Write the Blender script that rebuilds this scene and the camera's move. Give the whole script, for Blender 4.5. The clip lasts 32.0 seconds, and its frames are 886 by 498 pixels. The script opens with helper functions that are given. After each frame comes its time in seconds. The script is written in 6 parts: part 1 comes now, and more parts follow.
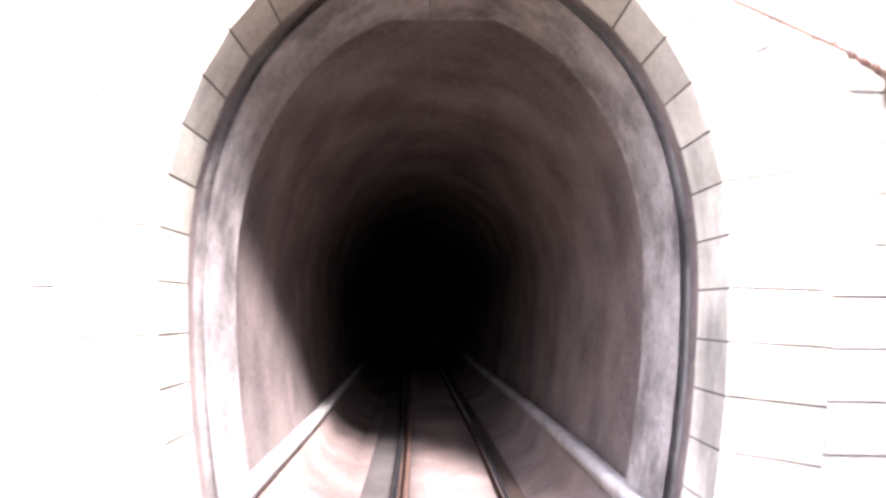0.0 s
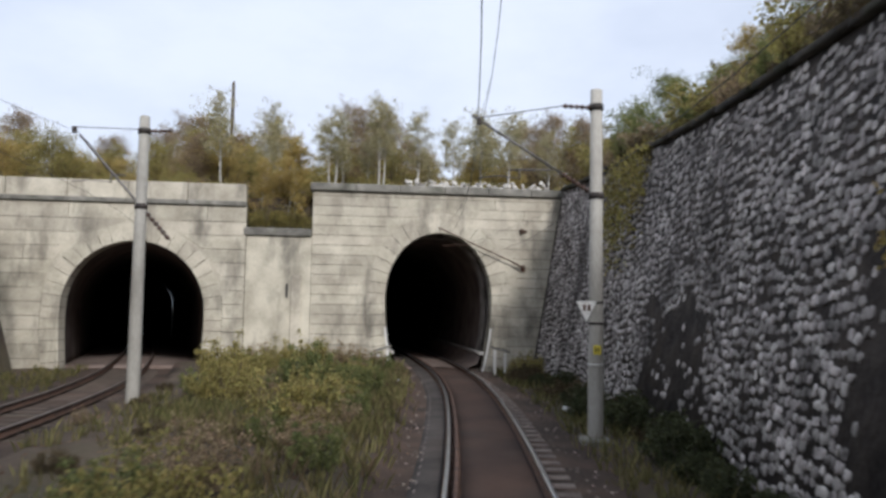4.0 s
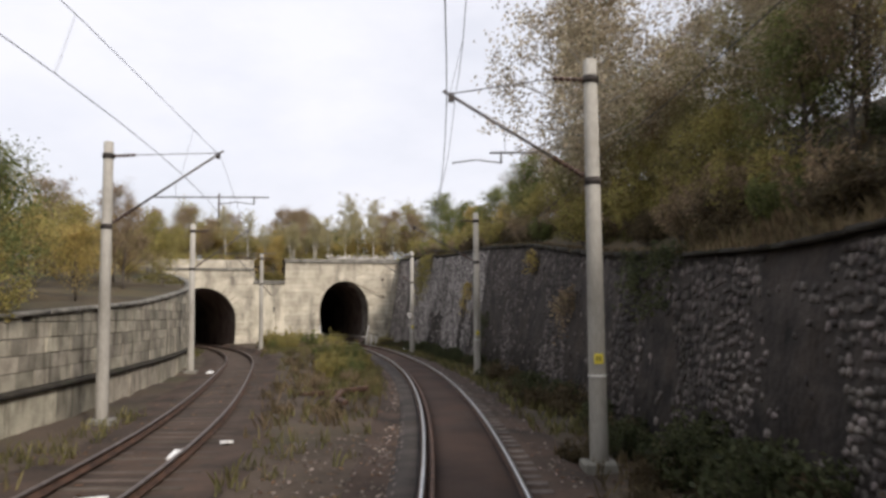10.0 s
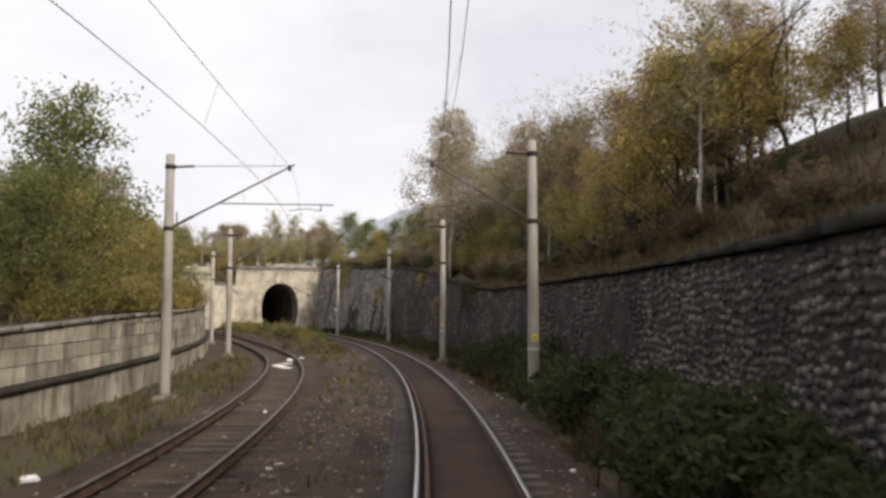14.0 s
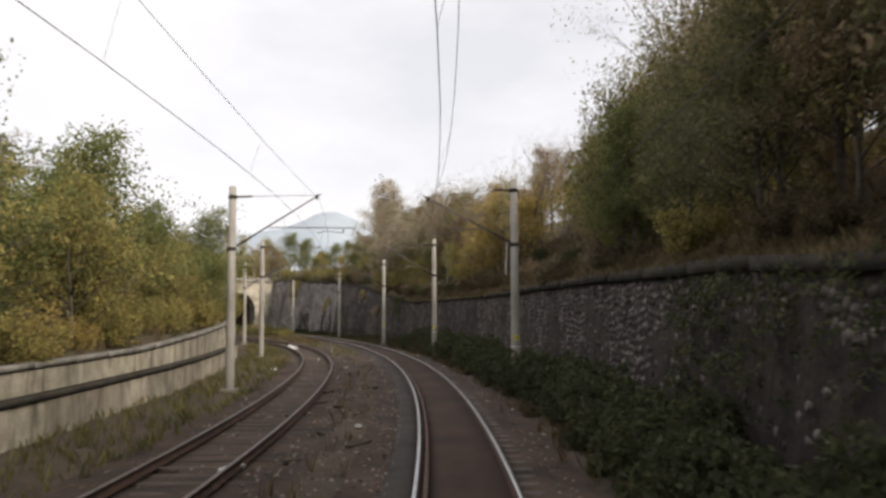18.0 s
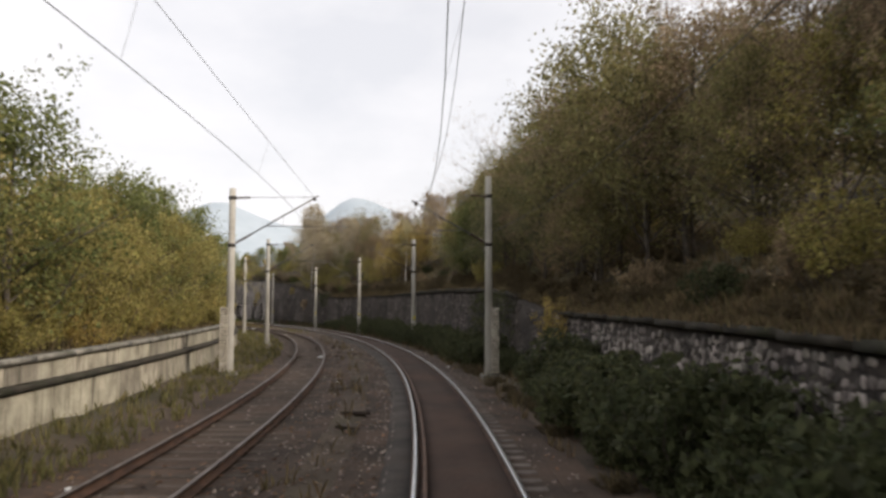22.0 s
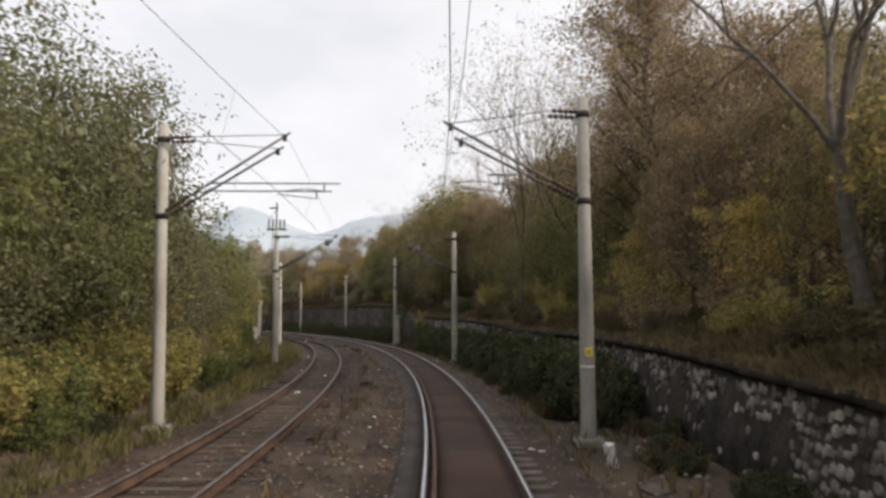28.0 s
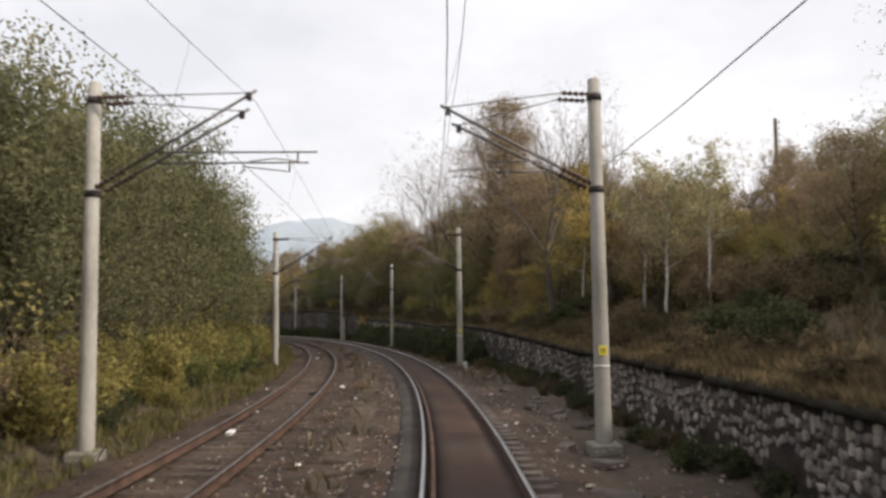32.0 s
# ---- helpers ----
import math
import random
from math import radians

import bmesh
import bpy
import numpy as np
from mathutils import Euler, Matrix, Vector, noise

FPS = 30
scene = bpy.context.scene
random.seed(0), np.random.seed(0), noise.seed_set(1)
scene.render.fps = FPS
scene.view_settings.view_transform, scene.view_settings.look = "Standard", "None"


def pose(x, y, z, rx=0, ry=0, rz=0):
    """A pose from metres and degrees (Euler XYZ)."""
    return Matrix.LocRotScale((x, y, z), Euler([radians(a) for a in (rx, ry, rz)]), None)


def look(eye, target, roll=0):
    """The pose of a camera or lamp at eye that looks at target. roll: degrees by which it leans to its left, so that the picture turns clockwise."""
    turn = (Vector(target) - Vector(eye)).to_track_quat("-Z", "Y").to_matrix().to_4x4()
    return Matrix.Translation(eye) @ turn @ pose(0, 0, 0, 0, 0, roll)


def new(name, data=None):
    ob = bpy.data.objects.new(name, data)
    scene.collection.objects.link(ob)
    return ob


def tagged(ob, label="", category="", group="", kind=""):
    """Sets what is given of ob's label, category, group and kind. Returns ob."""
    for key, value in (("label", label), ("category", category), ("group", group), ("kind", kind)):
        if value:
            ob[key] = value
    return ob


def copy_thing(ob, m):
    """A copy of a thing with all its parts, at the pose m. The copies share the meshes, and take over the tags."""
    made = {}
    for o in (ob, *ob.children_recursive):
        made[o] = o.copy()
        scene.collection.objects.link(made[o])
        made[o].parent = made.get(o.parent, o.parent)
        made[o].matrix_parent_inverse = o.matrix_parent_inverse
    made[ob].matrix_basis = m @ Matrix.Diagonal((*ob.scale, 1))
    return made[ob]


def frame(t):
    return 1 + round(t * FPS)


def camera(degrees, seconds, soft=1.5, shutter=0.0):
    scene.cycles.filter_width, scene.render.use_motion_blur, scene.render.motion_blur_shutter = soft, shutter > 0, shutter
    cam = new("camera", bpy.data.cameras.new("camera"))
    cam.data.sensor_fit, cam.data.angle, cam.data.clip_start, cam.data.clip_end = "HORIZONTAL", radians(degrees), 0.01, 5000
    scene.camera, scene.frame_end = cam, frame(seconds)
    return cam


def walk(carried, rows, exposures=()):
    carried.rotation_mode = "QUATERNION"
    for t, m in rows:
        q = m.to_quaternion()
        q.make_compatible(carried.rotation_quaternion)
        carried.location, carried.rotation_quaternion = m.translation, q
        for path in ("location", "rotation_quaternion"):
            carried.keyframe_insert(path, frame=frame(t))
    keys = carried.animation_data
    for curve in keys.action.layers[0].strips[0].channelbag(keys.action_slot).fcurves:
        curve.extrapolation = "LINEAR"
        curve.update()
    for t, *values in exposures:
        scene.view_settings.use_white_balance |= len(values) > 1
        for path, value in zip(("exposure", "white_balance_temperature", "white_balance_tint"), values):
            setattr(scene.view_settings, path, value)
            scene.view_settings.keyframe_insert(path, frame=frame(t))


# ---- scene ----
cam = camera(58.00, 32.0, soft=3.0, shutter=0.35)
# seconds, place, heading (to the left of +y), tilt up, roll
PATH = [
    (0.0, 1.126, -16.058, 2.480, -5.99, 4.34, 0.71),
    (0.5, 0.464, -19.675, 2.471, -7.51, 3.73, 0.79),
    (1.0, -0.214, -23.279, 2.464, -9.64, 3.85, 1.09),
    (1.5, -0.956, -26.889, 2.458, -9.51, 3.65, 0.58),
    (2.0, -1.742, -30.486, 2.458, -9.81, 3.49, 0.85),
    (2.5, -2.581, -34.036, 2.466, -9.17, 4.63, 0.51),
    (3.0, -3.479, -37.564, 2.477, -10.66, 4.24, 1.04),
    (3.5, -4.441, -41.101, 2.487, -11.05, 4.29, 0.93),
    (4.0, -5.459, -44.627, 2.505, -11.97, 4.30, 0.94),
    (4.5, -6.527, -48.138, 2.526, -12.89, 4.31, 1.07),
    (5.0, -7.640, -51.629, 2.546, -13.81, 4.32, 1.33),
    (5.5, -8.796, -55.097, 2.558, -14.74, 4.33, 1.76),
    (6.0, -9.988, -58.538, 2.557, -16.69, 4.23, 0.85),
    (6.5, -11.200, -61.964, 2.530, -17.07, 4.67, -0.10),
    (7.0, -12.435, -65.336, 2.501, -19.36, 5.18, 0.46),
    (7.5, -13.716, -68.629, 2.473, -19.82, 4.89, -0.17),
    (8.0, -15.027, -71.854, 2.454, -20.54, 4.56, -0.19),
    (8.5, -16.376, -75.005, 2.461, -21.25, 4.56, -0.17),
    (9.0, -17.780, -78.106, 2.478, -22.12, 4.88, -0.52),
    (9.5, -19.219, -81.191, 2.498, -23.38, 4.91, -0.06),
    (10.0, -20.699, -84.255, 2.500, -23.81, 4.78, -0.47),
    (10.5, -22.243, -87.294, 2.495, -25.21, 4.79, -1.00),
    (11.0, -23.846, -90.326, 2.493, -25.09, 4.50, -0.71),
    (11.5, -25.510, -93.356, 2.507, -24.95, 4.16, -0.25),
    (12.0, -27.264, -96.388, 2.520, -26.55, 4.66, -0.21),
    (12.5, -29.066, -99.412, 2.521, -28.11, 5.12, -0.21),
    (13.0, -30.899, -102.417, 2.508, -29.50, 5.51, -0.27),
    (13.5, -32.803, -105.365, 2.484, -30.06, 5.10, -0.11),
    (14.0, -34.746, -108.311, 2.459, -31.80, 4.39, 0.03),
    (14.5, -36.730, -111.247, 2.444, -32.70, 4.15, -0.53),
    (15.0, -38.753, -114.161, 2.443, -32.50, 4.26, -0.58),
    (15.5, -40.818, -117.059, 2.452, -34.32, 4.73, -0.42),
    (16.0, -42.928, -119.938, 2.469, -34.84, 4.44, -0.31),
    (16.5, -45.080, -122.797, 2.490, -35.36, 4.14, -0.23),
    (17.0, -47.270, -125.639, 2.513, -35.88, 3.85, -0.18),
    (17.5, -49.495, -128.463, 2.537, -36.40, 3.55, -0.16),
    (18.0, -51.754, -131.271, 2.558, -37.93, 4.61, -0.29),
    (18.5, -54.114, -134.029, 2.567, -38.31, 3.99, 0.54),
    (19.0, -56.558, -136.720, 2.570, -39.95, 3.71, 0.68),
    (19.5, -59.073, -139.391, 2.577, -40.48, 3.99, 0.36),
    (20.0, -61.631, -142.031, 2.577, -41.35, 4.13, -0.51),
    (20.5, -64.225, -144.648, 2.579, -41.76, 3.67, -0.13),
    (21.0, -66.856, -147.215, 2.572, -43.17, 3.96, -0.28),
    (21.5, -69.512, -149.734, 2.556, -44.03, 4.20, 0.09),
    (22.0, -72.199, -152.210, 2.529, -45.80, 4.09, 0.08),
    (22.5, -74.907, -154.650, 2.498, -46.77, 4.67, -0.12),
    (23.0, -77.625, -157.070, 2.467, -46.50, 4.96, 0.13),
    (23.5, -80.350, -159.481, 2.427, -47.20, 5.57, -0.19),
    (24.0, -83.081, -161.847, 2.396, -47.91, 6.03, -0.67),
    (24.5, -85.834, -164.121, 2.392, -48.07, 5.84, -0.51),
    (25.0, -88.607, -166.314, 2.410, -49.34, 5.69, -0.71),
    (25.5, -91.386, -168.457, 2.441, -50.81, 5.43, -0.41),
    (26.0, -94.174, -170.545, 2.474, -51.60, 5.21, -0.27),
    (26.5, -96.960, -172.580, 2.502, -52.38, 4.99, -0.17),
    (27.0, -99.736, -174.564, 2.523, -53.16, 4.77, -0.08),
    (27.5, -102.494, -176.497, 2.530, -53.94, 4.55, -0.01),
    (28.0, -105.224, -178.381, 2.519, -53.96, 4.68, -0.29),
    (28.5, -107.944, -180.196, 2.498, -54.70, 5.36, -1.26),
    (29.0, -110.668, -181.952, 2.490, -55.51, 5.09, -0.46),
    (29.5, -113.435, -183.663, 2.483, -56.44, 4.84, -0.62),
    (30.0, -116.251, -185.353, 2.469, -58.42, 5.12, -1.11),
    (30.5, -119.085, -187.033, 2.443, -58.14, 5.16, -1.20),
    (31.0, -121.936, -188.688, 2.419, -58.63, 5.07, -1.21),
    (31.5, -124.824, -190.265, 2.405, -59.72, 5.03, -0.92),
    (32.0, -127.730, -191.812, 2.393, -60.03, 4.91, -0.72),
]


def held(x, y, z, yaw, pitch, roll):
    yaw, pitch = radians(yaw), radians(pitch)
    way = Vector((-math.sin(yaw) * math.cos(pitch), math.cos(yaw) * math.cos(pitch), math.sin(pitch)))
    return look((x, y, z), Vector((x, y, z)) + way, roll)

# exposure settles after the tunnel
EXPOSURES = [(0.0, 3.8, 5600, 26), (0.3, 3.1, 5300, 25), (0.6, 1.75, 5100, 24), (1.0, 0.62, 5150, 24),
             (1.5, 0.45, 4950, 19), (2.1, 0.40, 5050, 15), (2.5, -0.2, 5200, 13), (3.0, -0.06, 5350, 12), (4.0, -0.1, 5700, 12), (6.0, 0.0, 6150, 15),
             (12.0, 0.0, 6450, 15), (14.0, 0.03, 6650, 15), (17.0, 0.1, 6700, 14), (24.0, 0.14, 6700, 13), (32.0, 0.14, 6650, 13)]
walk(cam, [(row[0], held(*row[1:])) for row in PATH], EXPOSURES)

# ---- world and sun ----
SUN_ELEVATION, SUN_AZIMUTH = 32.0, 171.0  # degrees; azimuth clockwise from +y
world = bpy.data.worlds.new("overcast_sky")
scene.world = world
world.use_nodes = True
wt = world.node_tree
sky = wt.nodes.new("ShaderNodeTexSky")
sky.sky_type = "NISHITA"
sky.sun_disc = False
sky.sun_elevation = radians(SUN_ELEVATION)
sky.sun_rotation = radians(SUN_AZIMUTH)
sky.dust_density = 4.0
sky.air_density = 1.0
# thin cloud over the blue: large soft noise whitens the sky
coord = wt.nodes.new("ShaderNodeTexCoord")
stretch = wt.nodes.new("ShaderNodeMapping")
stretch.inputs["Scale"].default_value = (1.0, 1.0, 2.2)
cloud = wt.nodes.new("ShaderNodeTexNoise")
cloud.inputs["Scale"].default_value = 2.3
cloud.inputs["Detail"].default_value = 6
cloud.inputs["Roughness"].default_value = 0.55
ramp = wt.nodes.new("ShaderNodeValToRGB")
ramp.color_ramp.elements[0].position, ramp.color_ramp.elements[1].position = 0.30, 0.62
ramp.color_ramp.elements[0].color, ramp.color_ramp.elements[1].color = (0.72, 0.72, 0.72, 1), (1.0, 1.0, 1.0, 1)
mixed = wt.nodes.new("ShaderNodeMix")
mixed.data_type = "RGBA"
mixed.inputs[7].default_value = (8.6, 8.75, 9.0, 1)
wt.links.new(coord.outputs["Generated"], stretch.inputs[0])
wt.links.new(stretch.outputs[0], cloud.inputs["Vector"])
wt.links.new(cloud.outputs["Fac"], ramp.inputs[0])
wt.links.new(ramp.outputs[0], mixed.inputs[0])
wt.links.new(sky.outputs[0], mixed.inputs[6])
wt.links.new(mixed.outputs[2], wt.nodes["Background"].inputs[0])
wt.nodes["Background"].inputs[1].default_value = 0.112

sun_data = bpy.data.lights.new("sun", "SUN")
sun_data.energy, sun_data.angle, sun_data.color = 3.4, radians(10), (1.0, 0.92, 0.80)
sun = new("sun", sun_data)
az, el = radians(SUN_AZIMUTH), radians(SUN_ELEVATION)
sun_way = Vector((math.sin(az) * math.cos(el), math.cos(az) * math.cos(el), math.sin(el)))
sun.matrix_world = look(sun_way * 100, (0, 0, 0))


# ---- materials ----
def material(name, low, high, scale=2.0, rough=0.9, bump=0.3, fine=25.0, spread=0.0, by="island", metal=0.0,
             stain=None, stain_scale=0.5, stain_amount=0.5, depth=0.02, stretched=(1, 1, 1), runs=None):
    """Two-scale noise between two colours, an optional stain colour, bump from the fine grain,
    and a change of lightness from piece to piece."""
    m = bpy.data.materials.new(name)
    m.use_nodes = True
    t = m.node_tree
    n, link = t.nodes, t.links.new
    shader = n["Principled BSDF"]
    shader.inputs["Roughness"].default_value, shader.inputs["Metallic"].default_value = rough, metal
    shader.inputs["Specular IOR Level"].default_value = 0.3
    place = n.new("ShaderNodeTexCoord")
    size = n.new("ShaderNodeMapping")
    size.inputs["Scale"].default_value = stretched
    link(place.outputs["Object"], size.inputs[0])
    broad = n.new("ShaderNodeTexNoise")
    broad.inputs["Scale"].default_value, broad.inputs["Detail"].default_value = scale, 5
    grain = n.new("ShaderNodeTexNoise")
    grain.inputs["Scale"].default_value, grain.inputs["Detail"].default_value = fine, 4
    link(size.outputs[0], broad.inputs["Vector"])
    link(size.outputs[0], grain.inputs["Vector"])
    both = n.new("ShaderNodeMath")
    both.operation = "MULTIPLY_ADD"
    link(grain.outputs["Fac"], both.inputs[0])
    both.inputs[1].default_value = 0.45
    link(broad.outputs["Fac"], both.inputs[2])
    tone = n.new("ShaderNodeValToRGB")
    tone.color_ramp.elements[0].position, tone.color_ramp.elements[1].position = 0.52, 0.92
    tone.color_ramp.elements[0].color, tone.color_ramp.elements[1].color = (*low, 1), (*high, 1)
    link(both.outputs[0], tone.inputs[0])
    colour = tone.outputs[0]
    if stain:
        patch = n.new("ShaderNodeTexNoise")
        patch.inputs["Scale"].default_value, patch.inputs["Detail"].default_value = stain_scale, 7
        patch.inputs["Roughness"].default_value = 0.65
        flow = n.new("ShaderNodeMapping")
        flow.inputs["Scale"].default_value = runs or stretched
        link(place.outputs["Object"], flow.inputs[0])
        link(flow.outputs[0], patch.inputs["Vector"])
        edge = n.new("ShaderNodeMapRange")
        edge.inputs[1].default_value, edge.inputs[2].default_value = 0.5, 0.68
        edge.inputs[4].default_value = stain_amount
        link(patch.outputs["Fac"], edge.inputs[0])
        over = n.new("ShaderNodeMix")
        over.data_type = "RGBA"
        over.inputs[7].default_value = (*stain, 1)
        link(edge.outputs[0], over.inputs[0])
        link(colour, over.inputs[6])
        colour = over.outputs[2]
    if spread:
        vary = n.new("ShaderNodeHueSaturation")
        pick = n.new("ShaderNodeNewGeometry").outputs["Random Per Island"] if by == "island" else n.new("ShaderNodeObjectInfo").outputs["Random"]
        amount = n.new("ShaderNodeMapRange")
        amount.inputs[3].default_value, amount.inputs[4].default_value = 1 - spread, 1 + spread
        link(pick, amount.inputs[0])
        link(amount.outputs[0], vary.inputs["Value"])
        hue = n.new("ShaderNodeMapRange")
        hue.inputs[3].default_value, hue.inputs[4].default_value = 0.5 - 0.035 * spread, 0.5 + 0.035 * spread
        turn = n.new("ShaderNodeMath")
        turn.operation = "FRACT"
        many = n.new("ShaderNodeMath")
        many.operation = "MULTIPLY"
        many.inputs[1].default_value = 7.31
        link(pick, many.inputs[0])
        link(many.outputs[0], turn.inputs[0])
        link(turn.outputs[0], hue.inputs[0])
        link(hue.outputs[0], vary.inputs["Hue"])
        link(colour, vary.inputs["Color"])
        colour = vary.outputs[0]
    link(colour, shader.inputs["Base Color"])
    if bump:
        relief = n.new("ShaderNodeBump")
        relief.inputs["Strength"].default_value, relief.inputs["Distance"].default_value = bump, depth
        link(both.outputs[0], relief.inputs["Height"])
        link(relief.outputs[0], shader.inputs["Normal"])
    return m


def leaf_material(name, low, high, spread=0.5):
    m = material(name, low, high, 0.6, 0.75, 0, 9.0, spread)
    t = m.node_tree
    shader = t.nodes["Principled BSDF"]
    thin = t.nodes.new("ShaderNodeBsdfTranslucent")
    blend = t.nodes.new("ShaderNodeMixShader")
    blend.inputs[0].default_value = 0.54
    t.links.new(shader.inputs["Base Color"].links[0].from_socket, thin.inputs[0])
    t.links.new(shader.outputs[0], blend.inputs[1])
    t.links.new(thin.outputs[0], blend.inputs[2])
    t.links.new(blend.outputs[0], t.nodes["Material Output"].inputs[0])
    return m


EARTH = material("earth", (0.036, 0.027, 0.019), (0.098, 0.071, 0.05), 0.35, 0.95, 0.7, 6.0, stain=(0.055, 0.06, 0.024), stain_scale=0.16, stain_amount=0.6, depth=0.06)
HILL = material("hill_soil", (0.036, 0.029, 0.017), (0.092, 0.068, 0.038), 0.3, 0.95, 0.6, 5.0, stain=(0.045, 0.055, 0.018), stain_scale=0.2, stain_amount=0.7, depth=0.08)
BALLAST = material("ballast", (0.024, 0.0168, 0.012), (0.076, 0.05, 0.036), 0.6, 0.95, 0.8, 14.0, stain=(0.10, 0.062, 0.042), stain_scale=0.3, depth=0.03)
BED = material("rusty_track_bed", (0.029, 0.0172, 0.0125), (0.068, 0.039, 0.027), 0.5, 0.95, 0.6, 16.0, stain=(0.05, 0.04, 0.033), stain_scale=0.4, depth=0.02)
SLEEPER = material("concrete_sleeper", (0.07, 0.057, 0.049), (0.155, 0.13, 0.113), 3.0, 0.9, 0.3, 40.0, 0.25, "object", stain=(0.07, 0.042, 0.03), stain_scale=2.5)
OLD_WOOD = material("old_timber_sleeper", (0.035, 0.026, 0.02), (0.10, 0.078, 0.062), 2.0, 0.95, 0.5, 30.0, 0.3, "object")
CINDER = material("grey_cinder_strip", (0.026, 0.022, 0.019), (0.075, 0.063, 0.055), 0.9, 0.95, 0.6, 22.0, stain=(0.05, 0.034, 0.025), stain_scale=0.5, depth=0.02)
STEEL = material("polished_rail_head", (0.42, 0.42, 0.43), (0.6, 0.6, 0.6), 2.0, 0.3, 0.05, 60.0, metal=1.0)
RUST = material("rusty_rail", (0.045, 0.028, 0.021), (0.12, 0.066, 0.044), 3.0, 0.75, 0.2, 40.0, metal=0.2)
DULL_RAIL = material("dull_rail_head", (0.10, 0.08, 0.07), (0.2, 0.165, 0.145), 3.0, 0.5, 0.1, 40.0, metal=0.7)
PORTAL = material("portal_block", (0.32, 0.288, 0.225), (0.55, 0.505, 0.405), 0.9, 0.9, 0.4, 16.0, 0.10, "object", stain=(0.105, 0.096, 0.08), stain_scale=0.8, stain_amount=0.75, runs=(1, 1, 0.38))
JOINT = material("dark_joint", (0.045, 0.04, 0.034), (0.12, 0.108, 0.09), 1.2, 0.95, 0.3, 20.0)
COPING = material("weathered_coping", (0.10, 0.095, 0.082), (0.28, 0.265, 0.23), 1.5, 0.95, 0.4, 16.0, stain=(0.06, 0.065, 0.035), stain_scale=1.0)
LINING = material("sooty_lining", (0.075, 0.058, 0.05), (0.19, 0.15, 0.13), 0.8, 0.9, 0.4, 12.0, stain=(0.16, 0.14, 0.125), stain_scale=0.6, stain_amount=0.4)
COLLAR = material("tunnel_collar", (0.14, 0.122, 0.108), (0.36, 0.325, 0.29), 1.4, 0.9, 0.3, 14.0, stain=(0.06, 0.05, 0.045), stain_scale=1.1, stain_amount=0.8)
KERB = material("pale_kerb", (0.24, 0.22, 0.20), (0.46, 0.43, 0.39), 0.9, 0.9, 0.3, 14.0, stain=(0.12, 0.1, 0.09), stain_scale=0.8)
# paler than the bed outside: daylight reaching in is put into the colour
LIT_DIRT = material("lightened_tunnel_floor", (0.10, 0.074, 0.06), (0.22, 0.17, 0.145), 0.7, 0.95, 0.6, 14.0, stain=(0.14, 0.09, 0.07), stain_scale=0.5)
RUBBLE_PALE = material("pale_rubble_stone", (0.15, 0.135, 0.126), (0.47, 0.43, 0.40), 2.2, 0.92, 0.6, 16.0, 0.5, "island", stain=(0.04, 0.036, 0.033), stain_scale=0.35, stain_amount=0.75, runs=(1, 1, 0.35))
RUBBLE_DARK = material("sooty_rubble_stone", (0.04, 0.034, 0.031), (0.18, 0.154, 0.139), 2.0, 0.92, 0.6, 16.0, 0.6, "island", stain=(0.028, 0.025, 0.022), stain_scale=0.35, stain_amount=0.85, runs=(1, 1, 0.35))
MORTAR = material("dark_mortar", (0.013, 0.011, 0.010), (0.058, 0.048, 0.041), 1.6, 0.95, 1.0, 8.0, stain=(0.05, 0.036, 0.025), stain_scale=0.7, stain_amount=0.6, depth=0.06)
RUBBLE = material("rubble_stone", (0.07, 0.062, 0.057), (0.31, 0.273, 0.247), 2.2, 0.92, 0.6, 16.0, 0.68, "island", stain=(0.026, 0.023, 0.021), stain_scale=0.35, stain_amount=0.85, runs=(1, 1, 0.35))
PIECE = material("rubble_stone_loose", (0.07, 0.06, 0.056), (0.34, 0.295, 0.262), 2.2, 0.92, 0.6, 16.0, 0.6, "object", stain=(0.055, 0.05, 0.045), stain_scale=2.0, stain_amount=0.5)
PANEL = material("pale_wall_block", (0.215, 0.195, 0.15), (0.415, 0.38, 0.30), 1.6, 0.9, 0.45, 16.0, 0.32, "object", stain=(0.075, 0.066, 0.05), stain_scale=1.5, stain_amount=0.88, runs=(1.6, 1.6, 0.32))
MAST = material("mast_concrete", (0.25, 0.235, 0.205), (0.43, 0.41, 0.365), 1.6, 0.85, 0.15, 22.0, 0.12, "object", stain=(0.17, 0.155, 0.13), stain_scale=1.4, stretched=(1, 1, 0.3))
BAND = material("steel_band", (0.03, 0.028, 0.027), (0.085, 0.07, 0.06), 4.0, 0.7, 0.1, 40.0, metal=0.4)
TUBE = material("galvanised_tube", (0.10, 0.095, 0.09), (0.2, 0.185, 0.175), 4.0, 0.6, 0.1, 40.0, metal=0.4)
CERAMIC = material("brown_insulator", (0.04, 0.026, 0.02), (0.09, 0.05, 0.036), 6.0, 0.3, 0.0, 40.0)
WIRE = material("copper_wire", (0.06, 0.057, 0.054), (0.13, 0.122, 0.114), 6.0, 0.6, 0.0, 40.0, metal=0.3)
YELLOW = material("yellow_plate", (0.55, 0.44, 0.03), (0.68, 0.56, 0.08), 6.0, 0.6, 0.05, 50.0)
WHITE = material("white_paint", (0.52, 0.51, 0.48), (0.78, 0.77, 0.74), 5.0, 0.7, 0.1, 40.0, stain=(0.3, 0.26, 0.2), stain_scale=5.0)
# paint for markings; also painted darkness in the tunnels and the drain hole
BLACK = material("black_paint_and_shade", (0.015, 0.015, 0.015), (0.03, 0.03, 0.03), 6.0, 0.6, 0.0, 40.0)
